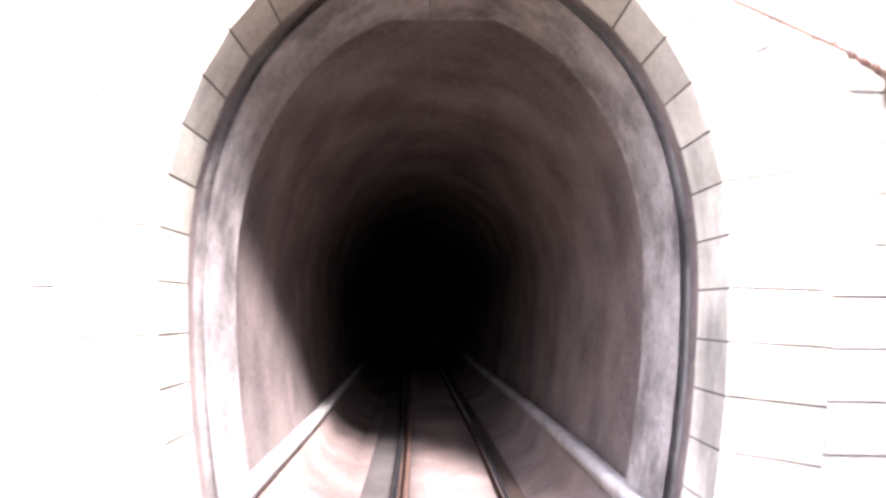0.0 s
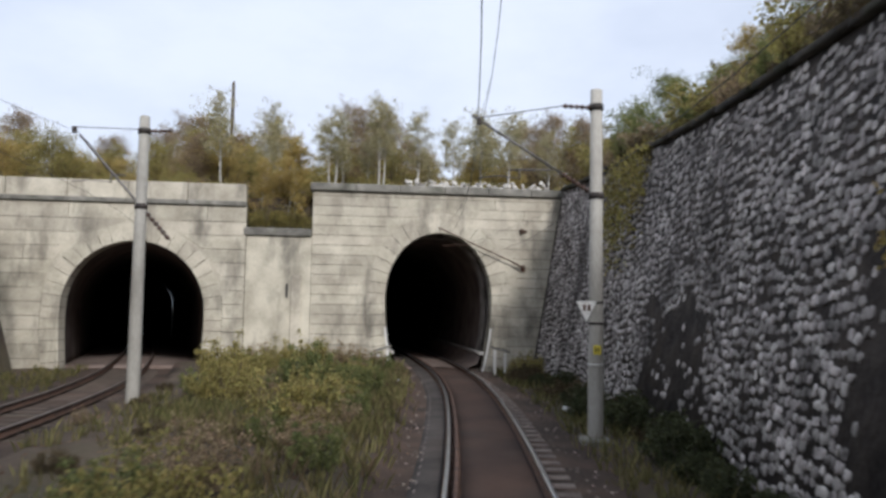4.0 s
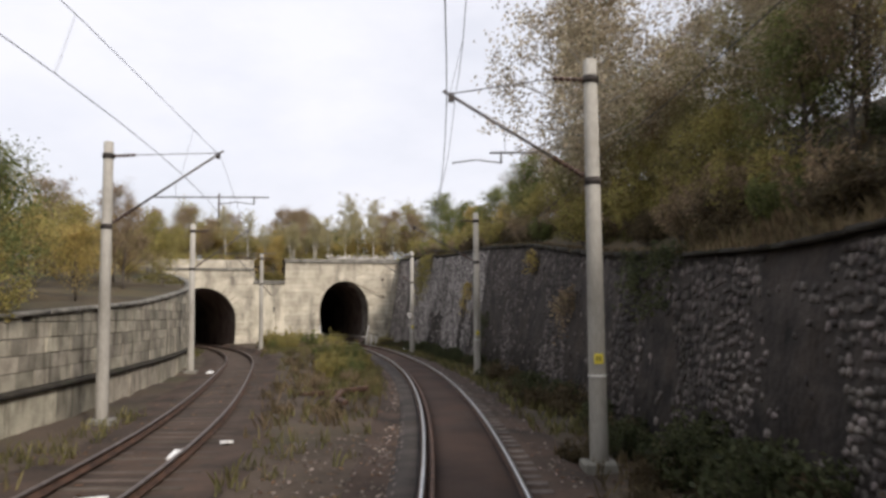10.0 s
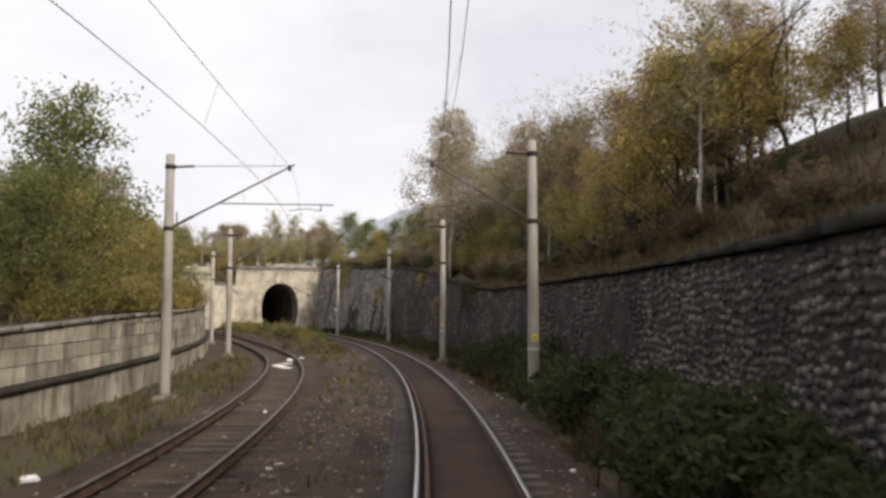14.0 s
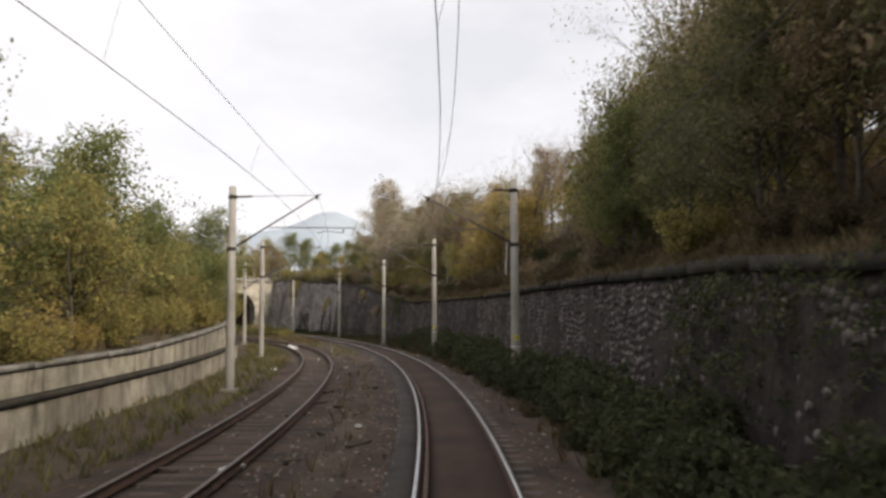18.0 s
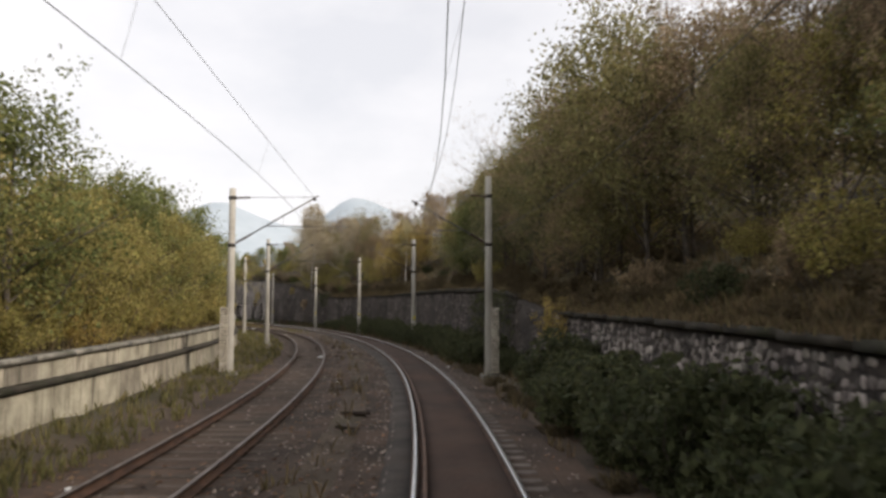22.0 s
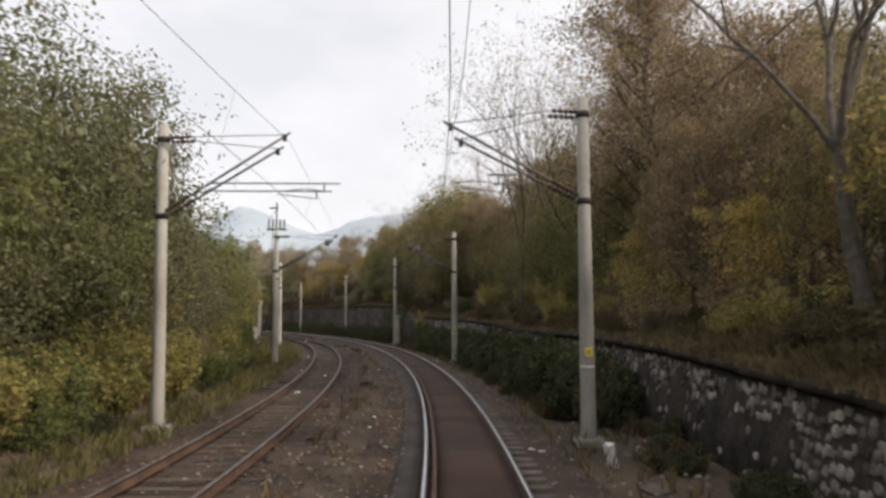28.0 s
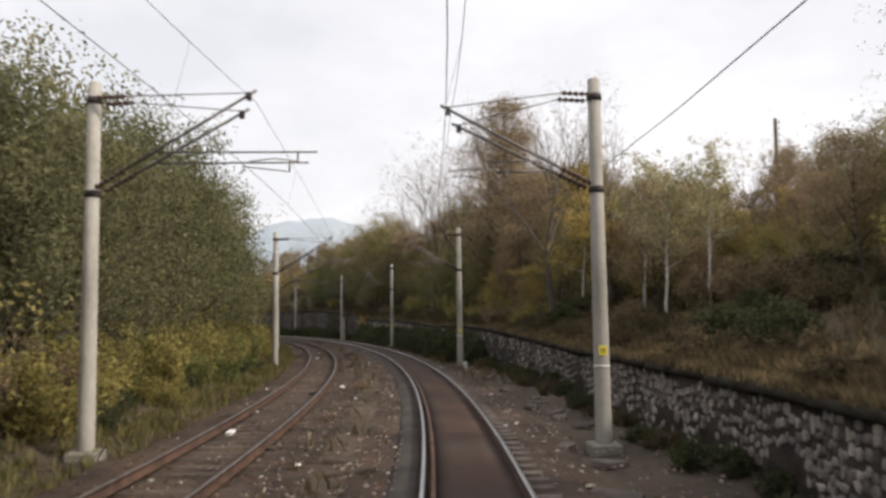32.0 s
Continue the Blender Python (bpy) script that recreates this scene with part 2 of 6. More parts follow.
BRICK = material("whitish_brick", (0.28, 0.25, 0.2), (0.48, 0.44, 0.37), 5.0, 0.9, 0.3, 30.0, 0.25, "object")
BARK = material("grey_bark", (0.05, 0.042, 0.034), (0.13, 0.11, 0.09), 6.0, 0.95, 0.6, 25.0)
BIRCH_BARK = material("birch_bark", (0.30, 0.285, 0.25), (0.62, 0.60, 0.55), 2.0, 0.85, 0.3, 12.0, stain=(0.05, 0.045, 0.04), stain_scale=5.0, stain_amount=0.9, stretched=(0.5, 0.5, 2.2))
LEAF_GREEN = leaf_material("green_leaves", (0.105, 0.125, 0.044), (0.235, 0.245, 0.092))
LEAF_DARK = leaf_material("dark_leaves", (0.14, 0.13, 0.058), (0.29, 0.255, 0.11))
LEAF_OLIVE = leaf_material("olive_leaves", (0.205, 0.182, 0.062), (0.40, 0.34, 0.12))
LEAF_GOLD = leaf_material("golden_leaves", (0.30, 0.225, 0.072), (0.52, 0.405, 0.15))
LEAF_RUSSET = leaf_material("russet_leaves", (0.195, 0.147, 0.09), (0.385, 0.292, 0.182))
LEAF_PALE = leaf_material("pale_leaves", (0.245, 0.222, 0.115), (0.47, 0.42, 0.235))
LEAF_BIRCH = leaf_material("faded_birch_leaves", (0.29, 0.25, 0.17), (0.53, 0.455, 0.325))
LEAF_SILVER = leaf_material("silvery_leaves", (0.115, 0.118, 0.058), (0.235, 0.225, 0.115))
GRASS = leaf_material("dry_grass", (0.1, 0.1, 0.036), (0.23, 0.2, 0.085))
STRAW = leaf_material("straw_grass", (0.095, 0.073, 0.04), (0.215, 0.164, 0.088))
LEAF_SCRUB = leaf_material("dark_scrub_leaves", (0.07, 0.056, 0.031), (0.165, 0.126, 0.072))
FALLEN = leaf_material("fallen_leaves", (0.085, 0.05, 0.03), (0.24, 0.15, 0.085))
# distance haze is mixed into this pale blue hill colour
HAZED_HILL = material("hazed_hill", (0.31, 0.36, 0.405), (0.38, 0.43, 0.475), 0.004, 1.0, 0, 0.03)
PAPER = material("white_litter", (0.6, 0.6, 0.58), (0.8, 0.8, 0.78), 8.0, 0.8, 0.2, 40.0)

# ---- the line: centre of the track by distance s from the portal, u to the right when facing the portal ----
HEADING = (-0.025247, 0.142132, -0.251975, -0.261103, -0.159604)


def theta(s):
    s = np.asarray(s, float)
    q = np.clip(s, -12, 262)
    return np.polyval(HEADING, q / 100) + 0.07 * np.clip(14 - q, 0, 14) / 14


LINE_S = np.arange(-400, 700, 0.25)
LINE_D = np.stack([np.sin(theta(LINE_S)), -np.cos(theta(LINE_S))], -1)
LINE_C = np.concatenate([[[0.0, 0.0]], np.cumsum((LINE_D[1:] + LINE_D[:-1]) / 2 * 0.25, axis=0)])
LINE_C += np.array([2.05, -9.394]) - LINE_C[int(400 / 0.25)]


def place(s, u, z):
    """World points for arrays of s, u, z."""
    s, u, z = np.broadcast_arrays(np.asarray(s, float), np.asarray(u, float), np.asarray(z, float))
    a = theta(s)
    x = np.interp(s, LINE_S, LINE_C[:, 0]) + u * np.cos(a)
    y = np.interp(s, LINE_S, LINE_C[:, 1]) + u * np.sin(a)
    return np.stack([x, y, z], -1)


def at(s, u, z=0.0, turn=0.0):
    """A pose on the line: local x to the right (u), local y towards the portal."""
    x, y, zz = place(s, u, z)
    return pose(x, y, zz, 0, 0, math.degrees(float(theta(s))) + turn)


def left_u(s):
    s = np.asarray(s, float)
    return -4.72 - 0.00091 * np.clip(98 - s, 0, None) ** 2 - 0.8 * np.exp(-((s - 44) / 18) ** 2)


# ---- mesh helpers ----
def mesh_of(name, verts, faces, mat, smooth=False):
    me = bpy.data.meshes.new(name)
    me.from_pydata([tuple(map(float, v)) for v in verts], [], [tuple(map(int, f)) for f in faces])
    for mm in mat if isinstance(mat, (list, tuple)) else [mat]:
        me.materials.append(mm)
    if smooth:
        me.polygons.foreach_set("use_smooth", [True] * len(me.polygons))
    me.update()
    return me


def fast_mesh(name, verts, faces, mat, smooth=False):
    """verts (n,3) and faces (m,k) as arrays of one face size."""
    me = bpy.data.meshes.new(name)
    verts, faces = np.asarray(verts, np.float32), np.asarray(faces, np.int32)
    k = faces.shape[1]
    me.vertices.add(len(verts))
    me.vertices.foreach_set("co", verts.ravel())
    me.loops.add(faces.size)
    me.loops.foreach_set("vertex_index", faces.ravel())
    me.polygons.add(len(faces))
    me.polygons.foreach_set("loop_start", np.arange(0, faces.size, k, dtype=np.int32))
    me.materials.append(mat)
    if smooth:
        me.polygons.foreach_set("use_smooth", np.ones(len(faces), bool))
    me.update(calc_edges=True)
    return me


def bm_mesh(name, bm, mat, smooth=False):
    bmesh.ops.recalc_face_normals(bm, faces=bm.faces)
    me = bpy.data.meshes.new(name)
    bm.to_mesh(me)
    bm.free()
    me.materials.append(mat)
    if smooth:
        me.polygons.foreach_set("use_smooth", [True] * len(me.polygons))
    return me


def part(name, me, parent, label="", m=None, kind=""):
    """Link a mesh as one object under a thing or a part."""
    ob = new(name, me)
    ob.parent = parent
    if m is not None:
        ob.matrix_basis = m
    return tagged(ob, label, kind=kind)


def structure(name, me, label, category=""):
    return tagged(new(name, me), label, category or name.split("_")[0], kind="structure")


def thing(name, m, label, category, group=""):
    ob = new(name)
    ob.empty_display_size = 0.2
    ob.matrix_basis = m
    return tagged(ob, label, category, group)


def box(bm, x0, x1, y0, y1, z0, z1, bevel=0.0):
    geo = bmesh.ops.create_cube(bm, size=1.0, matrix=Matrix.LocRotScale(((x0 + x1) / 2, (y0 + y1) / 2, (z0 + z1) / 2), None, (x1 - x0, y1 - y0, z1 - z0)))
    if bevel:
        edges = {e for v in geo["verts"] for e in v.link_edges}
        bmesh.ops.bevel(bm, geom=list(edges), offset=bevel, segments=1, affect="EDGES")
    return bm


def box_mesh(name, x0, x1, y0, y1, z0, z1, mat, bevel=0.0):
    return bm_mesh(name, box(bmesh.new(), x0, x1, y0, y1, z0, z1, bevel), mat)


def tube(points, radii, sides=8, caps=True):
    """verts and faces of a round tube through points."""
    points = [Vector(p) for p in points]
    if not isinstance(radii, (list, tuple)):
        radii = [radii] * len(points)
    verts, faces = [], []
    for i, p in enumerate(points):
        way = (points[min(i + 1, len(points) - 1)] - points[max(i - 1, 0)]).normalized()
        side = way.cross(Vector((0.31, 0.17, 0.93)) if abs(way.z) < 0.9 else Vector((1, 0, 0))).normalized()
        up = side.cross(way)
        for k in range(sides):
            a = 2 * math.pi * k / sides
            verts.append(p + (side * math.cos(a) + up * math.sin(a)) * radii[i])
    for i in range(len(points) - 1):
        for k in range(sides):
            faces.append((i * sides + k, i * sides + (k + 1) % sides, (i + 1) * sides + (k + 1) % sides, (i + 1) * sides + k))
    if caps:
        faces.append(tuple(range(sides))[::-1])
        faces.append(tuple((len(points) - 1) * sides + k for k in range(sides)))
    return verts, faces


def tube_mesh(name, points, radii, mat, sides=8, smooth=True):
    return mesh_of(name, *tube(points, radii, sides), mat, smooth)


def joined(pieces):
    verts, faces = [], []
    for v, f in pieces:
        n = len(verts)
        verts += list(v)
        faces += [tuple(i + n for i in q) for q in f]
    return verts, faces


def sweep(name, profile, s0, s1, step, mat, shift=0.0, lift=0.0, closed=True, smooth=False):
    """A profile of (u, z) pulled along the line; shift and lift may be functions of s."""
    s = np.linspace(s0, s1, max(2, int(round((s1 - s0) / step)) + 1))
    du = shift(s) if callable(shift) else np.full(len(s), shift)
    dz = lift(s) if callable(lift) else np.full(len(s), lift)
    k = len(profile)
    verts = np.concatenate([place(s, du + u, dz + z)[:, None] for u, z in profile], 1).reshape(-1, 3)
    i, j = np.meshgrid(np.arange(len(s) - 1), np.arange(k if closed else k - 1), indexing="ij")
    i, j = i.ravel(), j.ravel()
    faces = np.stack([i * k + j, i * k + (j + 1) % k, (i + 1) * k + (j + 1) % k, (i + 1) * k + j], -1)
    if closed and k == 4:
        n = len(verts) - 4
        faces = np.concatenate([faces, [[3, 2, 1, 0], [n, n + 1, n + 2, n + 3]]])
    return fast_mesh(name, verts, faces, mat, smooth)


def waves(x, y, size, seed=0.0):
    """Cheap smooth unevenness from summed sines, about -1 to 1."""
    x, y = np.asarray(x, float) / size, np.asarray(y, float) / size
    return (np.sin(x * 1.7 + 1.3 * np.sin(y * 1.1 + seed) + seed) + np.sin(y * 2.3 + 1.7 * np.sin(x * 0.9 - seed)) + np.sin((x + y) * 3.1 + seed * 2)) / 3

DARK_COPING = material("dark_mossy_coping", (0.016, 0.014, 0.011), (0.055, 0.047, 0.036), 1.5, 0.95, 0.5, 14.0, stain=(0.035, 0.045, 0.018), stain_scale=0.9)
LEAF_BRAMBLE = leaf_material("bramble_leaves", (0.043, 0.053, 0.026), (0.112, 0.118, 0.056))

# ---- large structure ----
WALL_S = (0, 11, 17, 24, 30, 38, 43, 48, 54, 62, 66, 110, 121, 126, 136, 147, 160, 168, 180, 188, 195, 205, 222, 262)
WALL_Z = (8.0, 7.55, 7.1, 6.8, 6.6, 6.0, 5.6, 5.0, 4.3, 3.7, 3.5, 3.5, 3.3, 3.0, 2.2, 2.1, 1.9, 1.65, 1.7, 1.6, 1.4, 1.15, 1.1, 1.1)


def wall_top(s):
    return np.interp(s, WALL_S, WALL_Z)


def wall_u(s, z):
    """The battered face of the retaining wall."""
    s = np.asarray(s, float)
    near = np.clip((s - 55) / 30, 0, 1)
    return (4.15 + 0.165 * z) * (1 - near) + (4.7 + 0.085 * z) * near


def left_wall_u(s):
    s = np.asarray(s, float)
    return -9.5 - 0.00042 * np.clip(110 - s, 0, None) ** 2 - 0.0055 * np.clip(30 - s, 0, None) ** 2


def left_wall_top(s):
    return np.interp(s, (0, 30, 45, 60, 80, 108, 155), (7.0, 4.2, 3.2, 2.6, 2.3, 1.5, 1.3))


def ground_z(s, u):
    """Height of the ground: track bed, verges, the bank over the right wall, the bank behind the left wall, the hill over the tunnels."""
    s, u = np.broadcast_arrays(np.asarray(s, float), np.asarray(u, float))
    rough = 0.06 * waves(s, u, 1.7, 0.4) + 0.05 * waves(s, u, 0.6, 1.1)
    z = np.full(s.shape, -0.30) + rough
    bed = np.minimum(np.abs(u), np.abs(u - left_u(s)))
    z = np.where(bed < 1.9, -0.24 + 0.012 * waves(s, u, 0.5), z)
    z = np.where((u < -1.9) & (u > left_u(s) + 1.9), -0.18 + rough + 0.25 * np.clip((60 - s) / 60, 0, 1), z)
    z = np.where((u > 1.9) & (u < 4.6), -0.32 + rough, z)
    wt_ = wall_top(s)
    over = u - wall_u(s, wt_)
    steep = np.interp(s, (0, 40, 60, 90, 130, 160, 190, 262), (0.25, 0.5, 0.6, 0.62, 0.5, 0.5, 0.30, 0.28))
    bank = wt_ - 0.05 + 0.15 + steep * np.clip(over - 0.4, 0, 9) + 0.45 * steep * np.clip(over - 9.4, 0, 40) + 0.25 * waves(s, u, 4, 2.0) * np.clip(over / 3, 0, 1)
    z = np.where(over > 0.25, bank, z)
    lw = left_wall_u(s)
    behind = lw - u
    low = left_wall_top(s) - 0.15 + 0.06 * np.clip(behind, 0, 40) + 0.2 * waves(s, u, 4, 3.0)
    open_bank = -0.15 + 0.14 * np.clip(-8.6 - u, 0, 10) + 0.02 * np.clip(-18 - u, 0, 60) + 0.2 * waves(s, u, 4, 3.0) * np.clip((-9 - u) / 3, 0, 1)
    mix = np.clip((s - 152) / 6, 0, 1)
    z = np.where((behind > 0.5) & (s < 158), low * (1 - mix) + open_bank * mix, z)
    z = np.where((s >= 158) & (u < -8.6), open_bank, z)
    hill = 7.6 + 0.05 * np.clip(-s, 0, 40) + 0.3 * waves(s, u, 6, 5.0) + 0.12 * np.clip(u - 5, 0, 30)
    return np.where(s < -0.7, hill, z)


def build_ground():
    s = np.concatenate([np.array([-380, -300, -230, -180, -140, -110, -85, -65, -50, -38, -28, -20, -14, -9, -5, -2.5, -1.2, -0.75, -0.65]), np.arange(0, 262, 0.8), np.array([264, 275, 290, 310, 340, 380, 440])])
    u = np.concatenate([[-120, -90, -70, -55, -44, -36, -30, -25.5, -22, -19], np.arange(-17, -9, 0.25), np.arange(-9, 4.01, 0.35), [4.4, 4.8, 5.2, 5.4, 5.6, 5.85, 6.1, 6.5, 7, 7.7, 8.5, 9.5, 11, 13, 15.5, 19, 24, 31, 40, 55, 80, 120, 180, 260, 380]])
    S, U = np.meshgrid(s, u, indexing="ij")
    verts = place(S, U, ground_z(S, U)).reshape(-1, 3)
    i, j = np.meshgrid(np.arange(len(s) - 1), np.arange(len(u) - 1), indexing="ij")
    i, j = i.ravel(), j.ravel()
    mid = (u[j] + u[j + 1]) / 2
    # the cut face at the portals is left open where the tunnels pass
    hole = (s[i] >= -0.8) & (s[i] < 0) & (((mid > -4.2) & (mid < 3.8)) | ((mid > -18.2) & (mid < -9)))
    i, j = i[~hole], j[~hole]
    n = len(u)
    faces = np.stack([i * n + j, (i + 1) * n + j, (i + 1) * n + j + 1, i * n + j + 1], -1)
    me = fast_mesh("ground", verts, faces, EARTH, True)
    me.materials.append(HILL)
    me.materials.append(BALLAST)
    m = (u[j] + u[j + 1]) / 2
    ms = (s[i] + s[i + 1]) / 2
    over = (m > 5.2) | (ms < -0.7) | (m < left_wall_u(ms) - 0.2)
    near = np.minimum(np.abs(m), np.abs(m - left_u(ms))) < 2.1
    me.polygons.foreach_set("material_index", np.where(over, 1, np.where(near, 2, 0)).astype(np.int32))
    return structure("ground", me, "brown earth and gravel railway cutting with grassy banks", "ground")


build_ground()


def build_far():
    """A plain to the horizon and hills far off, their blue standing in for haze."""
    ring, rows = 72, (0, 300, 900, 2600)
    verts = [(0, 0, -1.2)]
    for r in rows[1:]:
        for k in range(ring):
            a = 2 * math.pi * k / ring
            verts.append((r * math.cos(a), r * math.sin(a), -1.2))
    faces = [(0, 1 + k, 1 + (k + 1) % ring) for k in range(ring)]
    for q in range(len(rows) - 2):
        for k in range(ring):
            a, b = 1 + q * ring, 1 + (q + 1) * ring
            faces.append((a + k, b + k, b + (k + 1) % ring, a + (k + 1) % ring))
    structure("ground_far", mesh_of("ground_far", verts, faces, HILL), "flat wooded ground reaching to the horizon", "ground")
    # ridges by bearing, degrees clockwise from +y
    n = 220
    for far, base, peaks in ((1500, 118, ((22, 6, 60), (31, 5, 125), (41, 4, 140), (52, 7, 130), (64, 8, 90), (8, 9, 40), (-14, 8, 30))), (1100, 60, ((10, 9, 30), (27, 4, 40), (36, 4, 60), (46, 5, 55), (58, 5, 60), (74, 12, 60)))):
        verts, faces = [], []
        for k in range(n + 1):
            b = -70 + 190 * k / n
            h = base + sum(p[2] * math.exp(-((b - p[0]) / p[1]) ** 2) for p in peaks) * 1.0 + 4 * math.sin(b * 1.3) + 2.5 * math.sin(b * 3.7 + 1)
            a = radians(b)
            for r, z in ((far, -2), (far + 150, h * 0.62), (far + 330, h)):
                verts.append((math.sin(a) * r, math.cos(a) * r, z))
        for k in range(n):
            for q in range(2):
                faces.append((k * 3 + q, (k + 1) * 3 + q, (k + 1) * 3 + q + 1, k * 3 + q + 1))
        structure("backdrop_hills", mesh_of("backdrop_hills", verts, faces, HAZED_HILL, True), "wooded mountains far away, blue haze put into their colour", "hills")


build_far()


# ---- tracks ----
RAIL_FOOT = [(-0.07, -0.172), (0.07, -0.172), (0.07, -0.158), (0.012, -0.142), (0.012, -0.045), (-0.012, -0.045), (-0.012, -0.142), (-0.07, -0.158)]
RAIL_HEAD = [(-0.036, -0.045), (0.036, -0.045), (0.036, -0.01), (0.028, 0.0), (-0.028, 0.0), (-0.036, -0.01)]


def rail(track, u, s0, s1, shift, head, label):
    ob = part("rail", sweep("rail_web", RAIL_FOOT, s0, s1, 1.0, RUST, (lambda s: shift(s) + u)), track, label)
    part("rail_head", sweep("rail_head", RAIL_HEAD, s0, s1, 1.0, head, (lambda s: shift(s) + u)), ob)


def straight(s):
    return 0 * np.asarray(s, float)


main_track = tagged(new("track_main"), "curved single track with shiny rails and rust-brown bed", "track", kind="structure")
side_track = tagged(new("track_side"), "curved disused side track with dull rusty rails", "track", kind="structure")
rail(main_track, -0.753, -46, 262, straight, STEEL, "shiny worn running rail")
rail(main_track, 0.753, -46, 262, straight, STEEL, "shiny worn running rail")
rail(main_track, -0.60, -46, 262, straight, RUST, "rusty check rail inside the curve")
rail(side_track, -0.753, -46, 262, left_u, DULL_RAIL, "dull rusty rail")
rail(side_track, 0.753, -46, 262, left_u, DULL_RAIL, "dull rusty rail")
part("track_bed", sweep("track_bed", [(-0.56, -0.30), (-0.56, -0.135), (-0.2, -0.118), (0.25, -0.118), (0.69, -0.14), (0.69, -0.30)], 34, 262, 1.0, BED), main_track, "rust-brown dirt filling between the rails")
part("track_bed", sweep("track_bed", [(-0.56, -0.30), (-0.56, -0.178), (-0.2, -0.174), (0.25, -0.174), (0.69, -0.178), (0.69, -0.30)], -0.4, 34, 1.0, BED), main_track, "thin rust-brown dirt between the sleepers")
# inside the mouth the bed takes the lightened colour
part("track_bed", sweep("track_bed", [(-0.56, -0.30), (-0.56, -0.135), (-0.2, -0.118), (0.25, -0.118), (0.69, -0.14), (0.69, -0.30)], -46, -0.4, 1.0, LIT_DIRT), main_track, "pale filling inside the tunnel, lightened for daylight")
part("ballast_shoulder", sweep("ballast_shoulder", [(-1.5, -0.32), (-1.22, -0.19), (-1.16, -0.165), (-0.83, -0.16), (-0.83, -0.32)], -46, 262, 1.0, CINDER), main_track, "flat grey cinder strip beside the rail")
part("ballast_shoulder", sweep("ballast_shoulder", [(0.85, -0.32), (0.85, -0.205), (1.45, -0.215), (1.85, -0.32)], -46, 262, 1.0, BALLAST), main_track)


def sleepers(track, shift, s0, s1, step, me, joined_mat, seed, limit=300):
    rng = random.Random(seed)
    count = 0
    s = s1
    rest = []
    while s > s0:
        if count < limit:
            ob = part("sleeper", me, track)
            ob.matrix_basis = at(s, float(shift(s)) + rng.uniform(-0.02, 0.02), rng.uniform(-0.012, 0.008), rng.uniform(-0.6, 0.6))
            count += 1
        else:
            rest.append(s)
        s -= step
    if rest:
        verts, faces = [], []
        src_v = np.array([v.co[:] for v in me.vertices])
        for q in rest:
            n = len(verts)
            verts += list(place(q - src_v[:, 1], float(shift(q)) + src_v[:, 0], src_v[:, 2]))
            faces += [tuple(n + i for i in p.vertices) for p in me.polygons]
        part("sleeper_row", mesh_of("sleeper_row", verts, faces, joined_mat), track, kind="stuff")


def sleeper_mesh(name, half, mat, wide=0.125, top=-0.185):
    bm = bmesh.new()
    box(bm, -half, half, -wide, wide, -0.36, top, 0.018)
    return bm_mesh(name, bm, mat)


sleepers(main_track, straight, 0.8, 228, 0.62, sleeper_mesh("concrete_sleeper", 1.25, SLEEPER), SLEEPER, 5)
sleepers(side_track, left_u, 1.0, 226, 0.72, sleeper_mesh("timber_sleeper", 1.28, OLD_WOOD, 0.12, -0.228), OLD_WOOD, 6)


# ---- tunnel portals ----
def arch_right(z):
    """Half width of the right tunnel's opening at a height."""
    if z <= 2.9:
        return 2.42 - 0.42 * ((2.9 - z) / 3.2) ** 2
    q = min(1.0, (z - 2.9) / 3.05)
    return 2.42 * math.sqrt(max(0.0, 1 - q ** 2.15))


def arch_left(z):
    if z <= 2.2:
        return 3.0 - 0.12 * ((2.2 - z) / 2.5) ** 2
    q = min(1.0, (z - 2.2) / 3.05)
    return 3.0 * math.sqrt(max(0.0, 1 - q * q))


def arch_outline(width, crown, bottom=-0.5, n=15):
    """Points from the right foot over the crown to the left foot."""
    zs = [bottom + (2.6 - bottom) * k / 5 for k in range(5)]
    zs += [2.6 + (crown - 2.6) * math.sin(math.pi / 2 * k / n) for k in range(n + 1)]
    half = [(width(z), z) for z in zs]
    return half + [(-x, z) for x, z in half[::-1][1:]]


